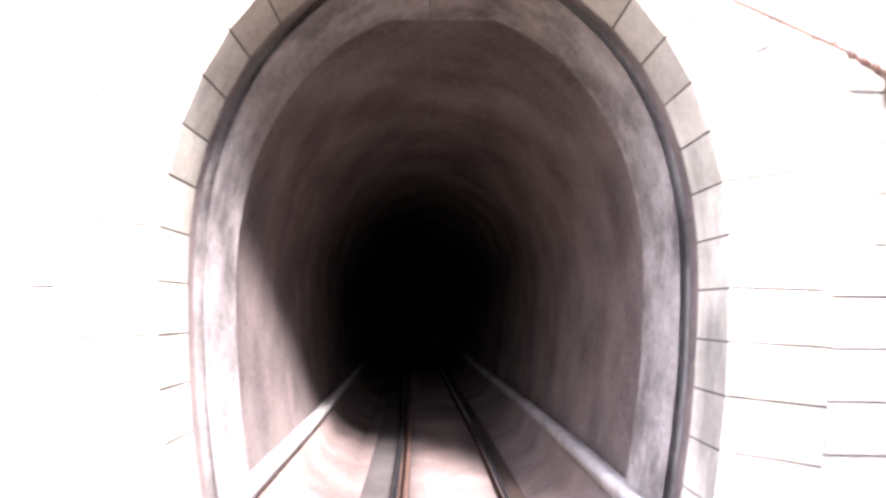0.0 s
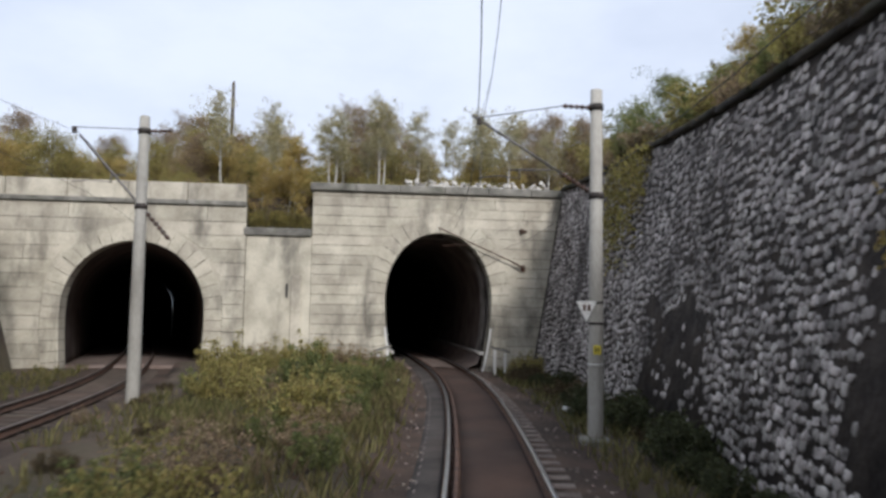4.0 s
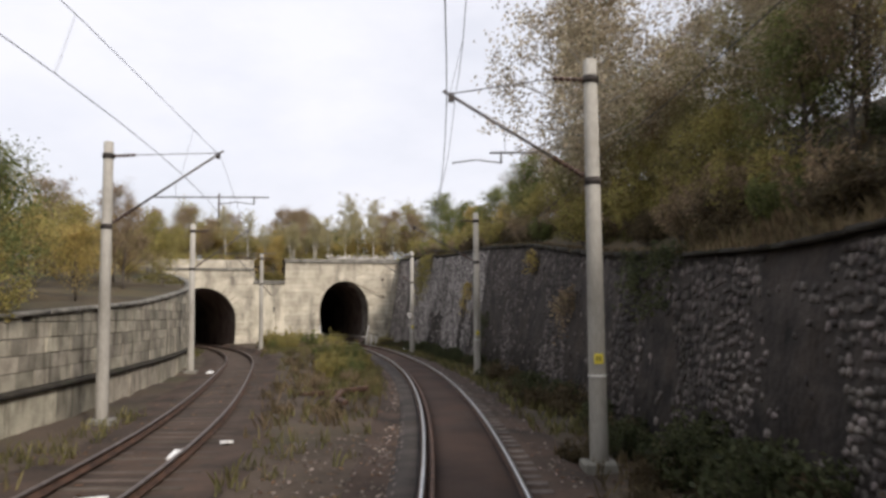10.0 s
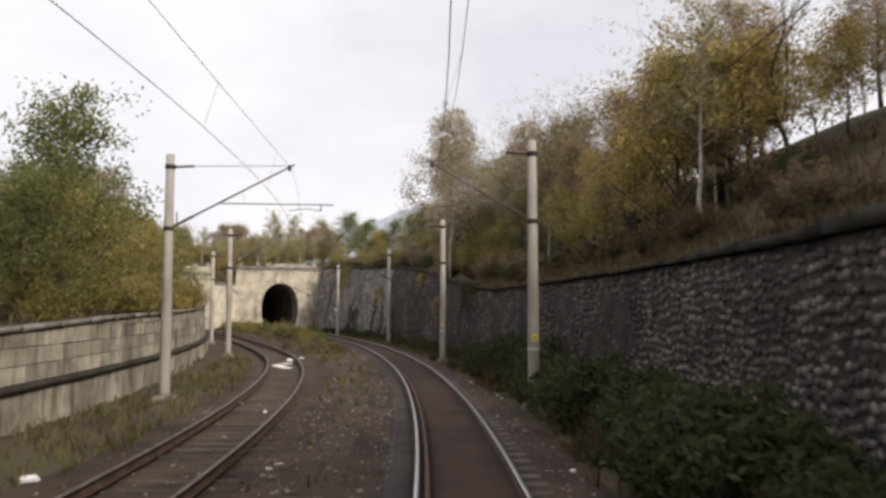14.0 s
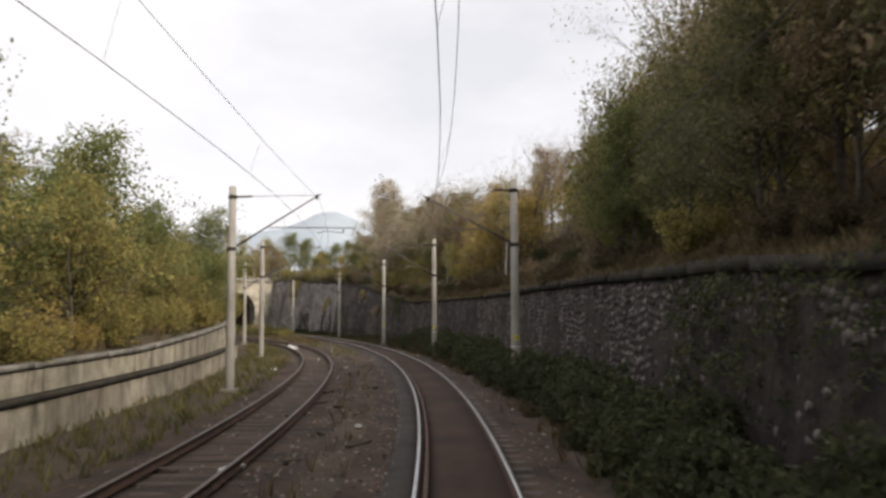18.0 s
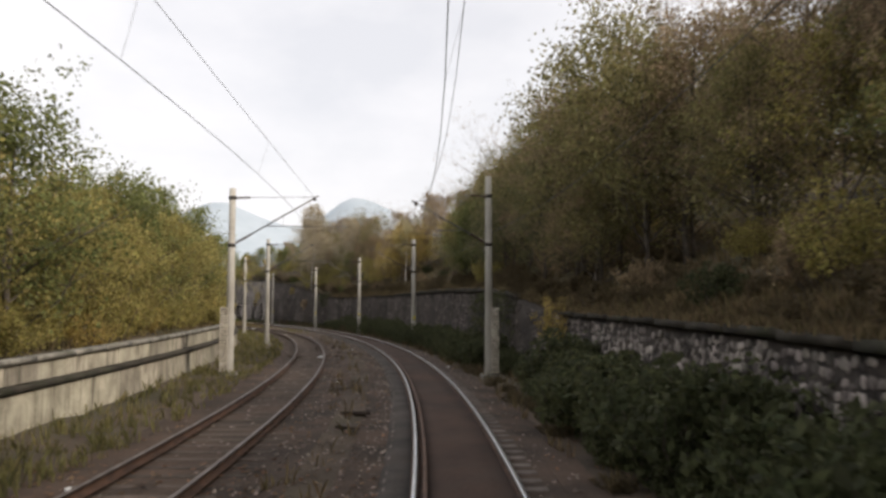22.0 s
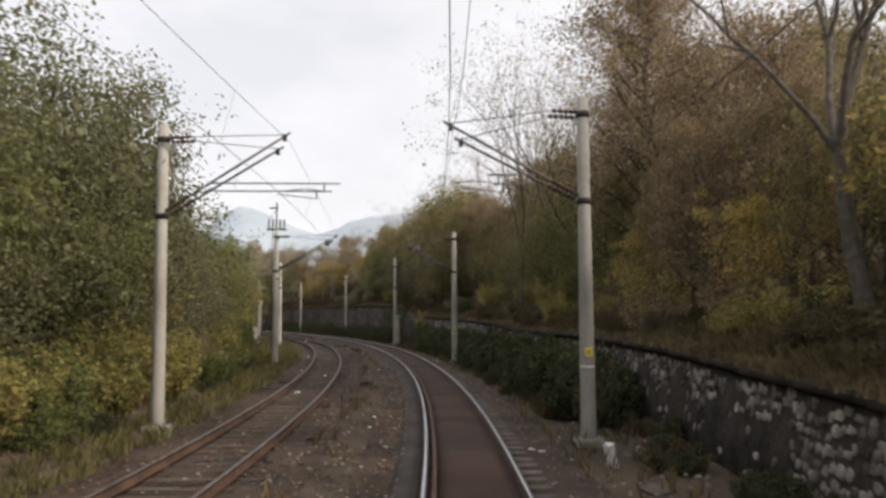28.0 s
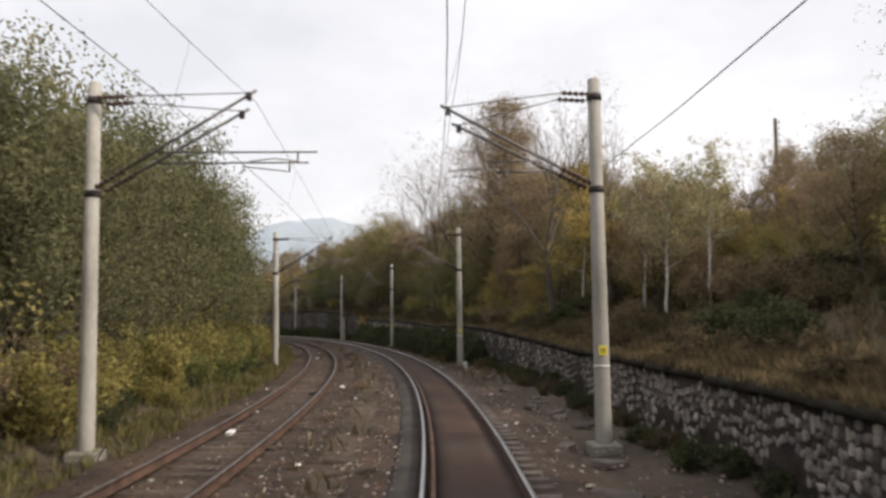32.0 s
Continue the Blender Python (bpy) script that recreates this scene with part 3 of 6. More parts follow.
def portal_wall(name, m, width, crown, mid, left, right, top, thick, label):
    """A wall with the tunnel's opening right through it, as an outline with a notch, with thickness."""
    arch = [(mid + x, z) for x, z in arch_outline(width, crown)]
    bm = bmesh.new()
    n = len(arch)
    front = [bm.verts.new((x, 0, z)) for x, z in arch]
    back = [bm.verts.new((x, thick, z)) for x, z in arch]

    # fan in two steps: sides below the springing, then over the crown
    def strip(vs, y):
        rim = []
        for x, z in arch:
            if z < 2.6:
                rim.append(bm.verts.new((right if x > mid else left, y, z if z > arch[0][1] + 0.01 else -0.5)))
            else:
                a = (x - mid) / width(2.6)
                fx = mid + ((right - mid) if a > 0 else (mid - left)) * a
                rim.append(bm.verts.new((fx, y, top)))
        corner = {}
        for k in range(n - 1):
            a0, a1 = arch[k], arch[k + 1]
            if (a0[1] < 2.6) != (a1[1] < 2.6):
                side = right if a0[0] > mid else left
                low = rim[k] if a0[1] < 2.6 else rim[k + 1]
                high = rim[k + 1] if a0[1] < 2.6 else rim[k]
                c = bm.verts.new((side, y, top))
                corner[side] = c
                bm.faces.new((vs[k], rim[k], c, rim[k + 1], vs[k + 1]))
            else:
                bm.faces.new((vs[k], rim[k], rim[k + 1], vs[k + 1]))
        return rim, corner

    rim_f, _ = strip(front, 0.0)
    rim_b, _ = strip(back, thick)
    for k in range(n - 1):
        bm.faces.new((front[k], front[k + 1], back[k + 1], back[k]))
    bmesh.ops.remove_doubles(bm, verts=bm.verts, dist=0.0005)
    # top and sides
    for a, b, c, d in (((left, 0, top), (right, 0, top), (right, thick, top), (left, thick, top)), ((right, 0, -0.5), (right, 0, top), (right, thick, top), (right, thick, -0.5)), ((left, 0, -0.5), (left, 0, top), (left, thick, top), (left, thick, -0.5))):
        bm.faces.new([bm.verts.new(q) for q in (a, b, c, d)])
    ob = structure(name, bm_mesh(name, bm, JOINT), label, "wall")
    ob.matrix_basis = m
    return ob


def wedge(name, quad, y0, y1, mat, inset=0.012):
    """A block whose front is a quad in x, z, proud of the wall (towards -y), with slanted edges."""
    cx, cz = sum(q[0] for q in quad) / 4, sum(q[1] for q in quad) / 4
    verts = [(x, y1, z) for x, z in quad]
    verts += [(x, y0 + inset, z) for x, z in quad]
    for x, z in quad:
        d = max(0.05, math.hypot(cx - x, cz - z))
        verts.append((x + (cx - x) / d * inset * 1.4, y0, z + (cz - z) / d * inset * 1.4))
    faces = []
    for b in (0, 4):
        for k in range(4):
            faces.append((b + k, b + (k + 1) % 4, b + 4 + (k + 1) % 4, b + 4 + k))
    faces.append((8, 9, 10, 11))
    bm = bmesh.new()
    vs = [bm.verts.new(v) for v in verts]
    for q in faces:
        bm.faces.new([vs[k] for k in q])
    return bm_mesh(name, bm, mat)


def portal_blocks(wall, width, crown, mid, left, right, top, course, ring, seed, proud=0.02, lowest=-0.45, skew=0.0):
    """Voussoirs round the opening and courses of blocks on the face, each a piece of its own."""
    rng = random.Random(seed)
    gap = 0.010
    # voussoirs: even steps along the arch
    arch = arch_outline(width, crown, lowest, 30)
    run = [0.0]
    for a, b in zip(arch, arch[1:]):
        run.append(run[-1] + math.hypot(a[0] - b[0], a[1] - b[1]))

    def along(d):
        k = max(i for i in range(len(run)) if run[i] <= d + 1e-9)
        k = min(k, len(run) - 2)
        f = (d - run[k]) / max(1e-6, run[k + 1] - run[k])
        x = arch[k][0] + (arch[k + 1][0] - arch[k][0]) * f
        z = arch[k][1] + (arch[k + 1][1] - arch[k][1]) * f
        tx, tz = arch[k + 1][0] - arch[k][0], arch[k + 1][1] - arch[k][1]
        d_ = math.hypot(tx, tz)
        return x, z, tz / d_, -tx / d_

    n = round(run[-1] / 0.46)
    for k in range(n):
        x0, z0, nx0, nz0 = along(run[-1] * k / n + gap)
        x1, z1, nx1, nz1 = along(run[-1] * (k + 1) / n - gap)
        r, i = ring, -0.014
        quad = [(mid + x0 + nx0 * i, z0 + nz0 * i), (mid + x0 + nx0 * r, z0 + nz0 * r), (mid + x1 + nx1 * r, z1 + nz1 * r), (mid + x1 + nx1 * i, z1 + nz1 * i)]
        part("voussoir", wedge("voussoir", quad, -proud - 0.006 * (k % 2), 0.79, PORTAL), wall)
    # packing between the ring and the courses
    for k in range(n):
        x0, z0, nx0, nz0 = along(run[-1] * k / n)
        x1, z1, nx1, nz1 = along(run[-1] * (k + 1) / n)
        quad = [(mid + x + nx * q, z + nz * q) for x, z, nx, nz, q in ((x0, z0, nx0, nz0, ring - 0.06), (x0, z0, nx0, nz0, ring + 0.4), (x1, z1, nx1, nz1, ring + 0.4), (x1, z1, nx1, nz1, ring - 0.06))]
        if max(p[1] for p in quad) < top - 0.03 and min(p[1] for p in quad) > 2.4:
            part("packing", wedge("packing", quad, -proud * 0.5, 0.03, PORTAL, 0.004), wall)
    # filling behind the crown of the ring
    part("block", wedge("block", [(mid - 1.9, crown + ring - 0.62), (mid + 1.9, crown + ring - 0.62), (mid + 1.9, min(top - 0.02, crown + ring + 0.3)), (mid - 1.9, min(top - 0.02, crown + ring + 0.3))], -proud * 0.6, 0.03, PORTAL), wall)
    # courses
    z = lowest
    while z < top - 0.1:
        z1 = min(z + course, top)
        if top - z1 < 0.2:
            z1 = top
        a, b = z + gap, z1 - gap

        def outer(q):
            # half width of the ring's outside
            if q <= 2.9:
                return width(q) + ring + 0.01
            f = (q - 2.9) / (crown + ring + 0.01 - 2.9)
            return (width(2.9) + ring + 0.01) * math.sqrt(max(0.0, 1 - f ** 2.1)) if f < 1 else 0.0

        spans = []
        if outer(a) <= 0.02:
            spans.append((left, left, right, right))
        else:
            spans.append((left, left, mid - outer(a), mid - outer(b)))
            spans.append((mid + outer(a), mid + outer(b), right, right))
        for la, lb, ra, rb in spans:
            x = max(la, lb)
            first = True
            while True:
                step = rng.uniform(2.6, 5.2)
                end = x + step
                last = end > min(ra, rb) - 0.7
                q = [(la if first else x + gap, a), ((ra if last else end - gap), a), ((rb if last else end - gap), b), (lb if first else x + gap, b)]
                if q[1][0] - q[0][0] > 0.06 and q[2][0] - q[3][0] > 0.03:
                    part("block", wedge("block", q, -proud - rng.uniform(0, 0.012), 0.03, PORTAL), wall)
                first = False
                if last:
                    break
                x = end
        z = z1


PORTAL_POSE = at(0, 0)
MID_R = -0.2
portal_r = portal_wall("wall_portal", PORTAL_POSE, arch_right, 5.95, MID_R, -5.9, 6.0, 7.68, 0.8, "pale weathered block tunnel portal with a tall egg-shaped arch")
portal_blocks(portal_r, arch_right, 5.95, MID_R, -5.9, 6.0, 7.68, 0.44, 0.84, 3)
portal_l = portal_wall("wall_portal_side", at(0.0, 0) @ pose(0, -0.12, 0), arch_left, 5.25, -13.4, -24.0, -8.75, 6.85, 0.8, "pale weathered block tunnel portal with a wide round arch")
portal_blocks(portal_l, arch_left, 5.25, -13.4, -24.0, -8.75, 6.85, 0.6, 0.75, 4)


def pier_wall():
    """Plain rendered wall between the two portals, lower than both."""
    ob = structure("wall_pier", bm_mesh("pier", box(bmesh.new(), -8.74, -5.91, -0.05, 0.8, -0.6, 5.6, 0.01), PORTAL), "plain stained concrete wall between two portals", "wall")
    ob.matrix_basis = PORTAL_POSE
    part("coping", box_mesh("coping", -8.85, -5.92, -0.17, 0.85, 5.604, 5.95, COPING, 0.03), ob)
    part("pilaster", box_mesh("pilaster", -6.75, -6.3, -0.16, -0.05, -0.6, 3.9, PORTAL, 0.02), ob)
    # no recess is cut: a black slab gives the shade inside the drain hole
    part("drain_hole", box_mesh("drain_hole", -6.98, -6.88, -0.075, -0.06, 2.9, 3.5, BLACK), ob)


pier_wall()
for a in range(6):
    part("coping", box_mesh("coping", -6.02 + a * 2.0, -6.03 + (a + 1) * 2.0, -0.2, 0.85, 7.684, 8.03, COPING, 0.035), portal_r)
for a in range(6):
    part("cornice", box_mesh("cornice", -24 + a * 2.54, -24.01 + (a + 1) * 2.54, -0.16, 0.85, 6.854, 7.06, COPING, 0.03), portal_l)
    part("parapet_block", box_mesh("parapet_block", -23.9 + a * 2.52, -23.92 + (a + 1) * 2.52, 0.1, 0.75, 7.064, 7.85, PORTAL, 0.03), portal_l)


def tunnel(name, width, crown, mid, s0, s1, shift, label):
    """The lining as a tube of real thickness behind the portal, closed by an added black sheet for its unlit depth."""
    inner = arch_outline(width, crown, -0.5, 14)
    outline = [(mid + x, z) for x, z in inner]
    shell = [(mid + x * 1.2, -0.6 + (z + 0.6) * 1.09) for x, z in inner[::-1]]
    me = sweep(name, outline + shell, s0, s1, 1.5, LINING, shift)
    ob = structure(name, me, label, "tunnel")
    # added black sheet stands in for the darkness farther in
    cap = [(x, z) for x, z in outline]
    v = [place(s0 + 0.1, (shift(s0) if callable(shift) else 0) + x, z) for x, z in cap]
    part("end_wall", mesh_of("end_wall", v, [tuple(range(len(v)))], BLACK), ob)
    part("tunnel_floor", sweep("tunnel_floor", [(mid - 3.2, -0.5), (mid - 3.2, -0.21), (mid + 3.2, -0.21), (mid + 3.2, -0.5)], s0, s1, 1.5, LIT_DIRT, shift), ob)
    return ob


tun = tunnel("tunnel_lining", arch_right, 5.95, MID_R, -48, -0.79, 0.0, "soot-dark tunnel lining behind the portal")
tunnel("tunnel_lining_side", arch_left, 5.25, -13.4 + 13.46, -40, -0.62, left_u, "soot-dark wider tunnel lining behind the portal")
# pale rings near the mouth and side kerbs
o = arch_outline(lambda z: arch_right(z) - 0.02, 5.93, -0.4, 14)
ii = arch_outline(lambda z: arch_right(z) - 0.12, 5.83, -0.4, 14)
for s0, s1 in ((-2.3, -1.0),):
    part("lining_ring", sweep("lining_ring", [(MID_R + x, z) for x, z in o] + [(MID_R + x, z) for x, z in ii[::-1]], s0, s1, 0.65, COLLAR), tun)
for u0, way in ((-2.36, 1), (1.92, -1)):
    part("kerb", sweep("kerb", [(u0, 0.44), (u0, 0.6), (u0 + way * 0.2, 0.6), (u0 + way * 0.2, 0.44)], -46, -0.1, 1.5, KERB), tun, "pale concrete trough along the wall foot")
    part("dirt_bench", sweep("dirt_bench", [(u0 - way * 0.1, -0.4), (u0 - way * 0.1, 0.43), (u0 + way * 0.17, 0.43), (u0 + way * 0.34, 0.05), (u0 + way * 0.8, -0.17), (u0 + way * 0.8, -0.4)], -46, -0.1, 1.5, LIT_DIRT), tun, "bench of dirt below the trough, lightened for daylight")

# ---- right retaining wall ----
wall_right = structure("wall_retaining", None, "tall leaning rubble stone retaining wall, dark with soot", "wall")


def rubble_backing():
    s = np.arange(0.0, 262.1, 1.0)
    zt = wall_top(s)
    rows = [(wall_u(s, -1.0), np.full(len(s), -1.0)), (wall_u(s, zt * 0.33), zt * 0.33), (wall_u(s, zt * 0.66), zt * 0.66), (wall_u(s, zt), zt), (wall_u(s, zt) + 0.6, zt), (wall_u(s, zt) + 0.6, np.full(len(s), -1.0))]
    verts = np.stack([place(s, a, b) for a, b in rows], 1).reshape(-1, 3)
    k = len(rows)
    i, j = np.meshgrid(np.arange(len(s) - 1), np.arange(k), indexing="ij")
    i, j = i.ravel(), j.ravel()
    faces = np.stack([i * k + j, i * k + (j + 1) % k, (i + 1) * k + (j + 1) % k, (i + 1) * k + j], -1)
    return fast_mesh("wall_core", verts, faces, MORTAR)


part("wall_core", rubble_backing(), wall_right, "dark mortar core")


BALD = ((15.2, 20.0, 2.7), (26.0, 27.6, 3.4), (29.6, 31.0, 3.0), (34.8, 38.8, 3.5), (41.5, 47.6, 3.9), (51.5, 57.2, 3.8), (59.6, 62, 3.0), (66, 68.5, 3.6), (72, 75, 3.4), (78, 80.5, 3.2), (82.7, 86, 2.9),
        (98.5, 100, 3.0), (103, 105.5, 2.6), (109, 112, 2.8), (116, 131, 2.4), (152, 158, 1.0), (176, 194.5, 1.0), (196, 203, 0.1), (204.5, 212, 0.15), (214, 232, 0.1))


def bald(s, z):
    """Stretches where the face is smeared over with dark mortar."""
    return any(a + 0.3 * math.sin(z * 3 + a) < s + 0.12 * z < b + 0.3 * math.sin(z * 2 + b) and z < t_ + 0.3 * math.sin(s * 2.2) for a, b, t_ in BALD)


def stone_layout(s0, s1, size, seed):
    """Rough rubble in loose, wavering courses: ten corners a stone, wide uneven mortar between neighbours."""
    rng = np.random.default_rng(seed)
    high = float(wall_top(np.arange(s0, s1, 0.5)).max())
    tall = size * 0.96
    rows, cols = int((high + 0.7) / tall) + 2, int((s1 - s0) / size * 1.25) + 2
    edge = np.cumsum(rng.uniform(0.5, 1.25, (rows, cols)), axis=1) * size + rng.uniform(-1, 0, (rows, 1)) * size + s0
    a, b = edge[:, :-1], edge[:, 1:]
    sink = rng.uniform(-0.24, 0.24, a.shape) * tall + 0.9 * tall * waves(a, np.arange(rows)[:, None] * tall, 1.1, seed)
    gap = rng.uniform(0.009, 0.022, a.shape)
    low = -0.6 + np.arange(rows)[:, None] * tall + sink + gap - rng.uniform(0, 0.1, a.shape) * tall
    top = low + tall - 2 * gap + rng.uniform(-0.3, 0.1, a.shape) * tall
    a, b = a + gap, b - gap
    c = rng.uniform(0.15, 0.42, a.shape) * np.minimum(b - a, top - low)
    d = rng.uniform(0.15, 0.42, a.shape) * np.minimum(b - a, top - low)
    mid = (a + b) / 2
    x = np.stack([a + c, mid, b - d, b, b, b - c, mid, a + d, a, a], -1)
    z = np.stack([low, low, low, low + d, top - c, top, top, top, top - d, low + c], -1)
    out = np.stack([x, z], -1) + rng.uniform(-0.085, 0.085, x.shape + (2,)) * size
    out = out.reshape(-1, 10, 2)
    mid = out.mean(1)
    keep = (mid[:, 0] > s0) & (mid[:, 0] < s1) & (out[:, :, 1].max(1) < wall_top(mid[:, 0]) - 0.01) & (mid[:, 1] > -0.5)
    luck = rng.random(len(out))
    smeared = np.array([bald(p[0], p[1]) for p in mid])
    keep &= luck > np.where(smeared, 0.88, 0.05)
    return out[keep]


def stone_mesh(rows, seed, levels=((1.0, -0.03), (0.985, 0.8), (0.93, 1.0))):
    """Stones with bevelled, uneven faces, proud of the mortar; all in one mesh."""
    rng = np.random.default_rng(seed)
    n, k = len(rows), 10
    centre = rows.mean(1, keepdims=True)
    prot = rng.uniform(0.005, 0.03, (n, 1))
    tilt = rng.uniform(-0.05, 0.05, (n, 1, 2))
    rings = []
    for f, p in levels:
        q = centre + (rows - centre) * f
        out = prot * p + ((q - centre) * tilt).sum(-1) * (p > 0.9) if p > 0 else np.full((n, k), p)
        rings.append(place(q[..., 0], wall_u(q[..., 0], q[..., 1]) - out, q[..., 1]))
    m = len(levels)
    verts = np.stack(rings, 1).reshape(-1, 3)
    base = (np.arange(n) * m * k)[:, None]
    j = np.arange(k)
    quads = [np.stack([base + lv * k + j, base + lv * k + (j + 1) % k, base + (lv + 1) * k + (j + 1) % k, base + (lv + 1) * k + j], -1).reshape(-1, 4) for lv in range(m - 1)]
    top = base[:, 0] + (m - 1) * k
    quads += [np.stack([top + q for q in quad], -1) for quad in ((0, 1, 2, 3), (0, 3, 4, 9), (4, 5, 8, 9), (5, 6, 7, 8))]
    return verts, np.concatenate(quads)


def build_stones():
    flat = ((1.0, -0.03), (0.965, 1.0))
    for s0, s1, size, seed in ((0.3, 32, 0.20, 1), (32, 64, 0.21, 2), (64, 110, 0.185, 3), (110, 132, 0.21, 4), (132, 262, 0.205, 5)):
        rows = stone_layout(s0, s1, size, seed)
        if seed == 5:
            c = rows.mean(1)
            near = np.where((c[:, 0] > 207) & (c[:, 0] < 218) & (c[:, 1] > 0.35))[0][:300]
            singles = rows[near]
            rows = np.delete(rows, near, axis=0)
            for q, one in enumerate(singles):
                v, f = stone_mesh(one[None], 1000 + q)
                c = v.mean(0)
                part("stone", mesh_of("stone", v - c, f, PIECE), wall_right, m=Matrix.Translation(c))
        v, f = stone_mesh(rows, seed) if seed in (1, 2, 5) else stone_mesh(rows, seed, flat)
        part("stone_face", fast_mesh("stone_face", v, f, RUBBLE_DARK if seed in (2, 3, 4) else RUBBLE_PALE if seed == 1 else RUBBLE), wall_right, "uneven grey and white rubble stones", kind="stuff")


build_stones()


def coping_run(s0, s1, step, thick, mat, seed):
    rng = random.Random(seed)
    s = s0
    while s < s1:
        e = min(s + step * rng.uniform(0.9, 1.1), s1)
        lift = rng.uniform(-0.015, 0.02)
        me = sweep("coping", [(-0.14, 0.0), (-0.14, thick), (0.55, thick), (0.55, 0.0)], s + 0.01, e - 0.01, 0.6, mat, lambda q: wall_u(q, wall_top(q)), lambda q: wall_top(q) + lift + 0.004)
        bm = bmesh.new()
        bm.from_mesh(me)
        bmesh.ops.holes_fill(bm, edges=[x for x in bm.edges if x.is_boundary])
        bm.to_mesh(me)
        bm.free()
        part("coping", me, wall_right)
        s = e


coping_run(0.2, 60, 2.0, 0.14, DARK_COPING, 1)
coping_run(62, 90, 2.2, 0.08, DARK_COPING, 3)
coping_run(90.02, 95.5, 2.8, 0.17, DARK_COPING, 4)
coping_run(95.52, 128, 3.2, 0.25, DARK_COPING, 5)
coping_run(136, 236, 2.0, 0.15, DARK_COPING, 2)

# ---- left low wall: two tiers of pale panels with a ledge ----
wall_left = structure("wall_low", None, "low pale panel wall in two tiers with a dark ledge", "wall")


def build_left_wall():
    rng = random.Random(8)

    def block(s0, s1, z0, z1, back):
        j = rng.uniform(-0.02, 0.02)
        e = rng.uniform(0.006, 0.016)
        v = []
        for q in (s0 + e, s1 - e):
            lu = float(left_wall_u(q)) + back + j
            v += [place(q, lu, z0 + e), place(q, lu, z1 - e), place(q, lu - 0.28, z1 - e), place(q, lu - 0.28, z0 + e)]
        part("block", mesh_of("block", v, [(0, 1, 2, 3), (7, 6, 5, 4), (0, 4, 5, 1), (1, 5, 6, 2), (2, 6, 7, 3), (3, 7, 4, 0)], PANEL), wall_left)

    # short stones where the wall is high, long slabs where it is low
    for z0, z1, back in ((-0.6, 0.6, 0.0), (0.75, 9.0, -0.18)):
        rows = 1 if z0 < 0 else 16
        z = z0
        for k in range(rows):
            top = z1 if rows == 1 else z + 0.42
            s = 1.0 + 0.6 * (k % 2)
            while s < 152:
                near = s > 92
                e = min(s + rng.uniform(1.6, 2.3) * (1.0 if near or rows == 1 else 0.55), 152.6)
                high = float(left_wall_top((s + e) / 2)) - 0.13
                if near and rows > 1:
                    if k == 0:
                        block(s, e, z, high, back)
                elif min(top, high) - z > 0.13:
                    block(s, e, z, min(top, high) if high - top > 0.13 else high, back)
                s = e
            z = top
    part("wall_core", sweep("wall_core", [(-0.42, -0.6), (-0.42, 0.0), (-0.03, 0.0), (-0.03, -0.6)], 1, 152.6, 1.0, JOINT, left_wall_u, lambda q: 0.62 + 0 * q), wall_left, "dark mortar core")
    s = np.arange(1.0, 152.7, 1.0)
    tops = left_wall_top(s) - 0.16
    rows = [(left_wall_u(s) - 0.21, np.full(len(s), 0.6)), (left_wall_u(s) - 0.21, tops), (left_wall_u(s) - 0.42, tops), (left_wall_u(s) - 0.42, np.full(len(s), 0.6))]
    verts = np.stack([place(s, p_, q_) for p_, q_ in rows], 1).reshape(-1, 3)
    i, j = np.meshgrid(np.arange(len(s) - 1), np.arange(4), indexing="ij")
    i, j = i.ravel(), j.ravel()
    part("wall_core", fast_mesh("wall_core", verts, np.stack([i * 4 + j, i * 4 + (j + 1) % 4, (i + 1) * 4 + (j + 1) % 4, (i + 1) * 4 + j], -1), JOINT), wall_left, "dark mortar core")
    part("ledge", sweep("ledge", [(-0.3, 0.62), (0.09, 0.62), (0.09, 0.74), (-0.3, 0.74)], 1, 153, 1.0, DARK_COPING, left_wall_u), wall_left, "dark horizontal ledge")
    s = 1.0
    while s < 152:
        e = min(s + 2.4, 152.6)
        part("coping", sweep("coping", [(-0.5, -0.125), (-0.11, -0.125), (-0.11, 0.0), (-0.5, 0.0)], s + 0.01, e - 0.01, 0.6, COPING, left_wall_u, left_wall_top), wall_left)
        s = e


build_left_wall()

# ---- catenary masts ----
def shade_rings(x0, z0, x1, z1, r, n, mat_name="insulator"):
    """A ribbed insulator between two points in the x, z plane."""
    pts, rad = [], []
    for k in range(n * 4 + 1):
        f = k / (n * 4)
        pts.append((x0 + (x1 - x0) * f, 0, z0 + (z1 - z0) * f))
        rad.append(r if k % 4 in (1, 2) else r * 0.5)
    return tube_mesh(mat_name, pts, rad, CERAMIC, 8)


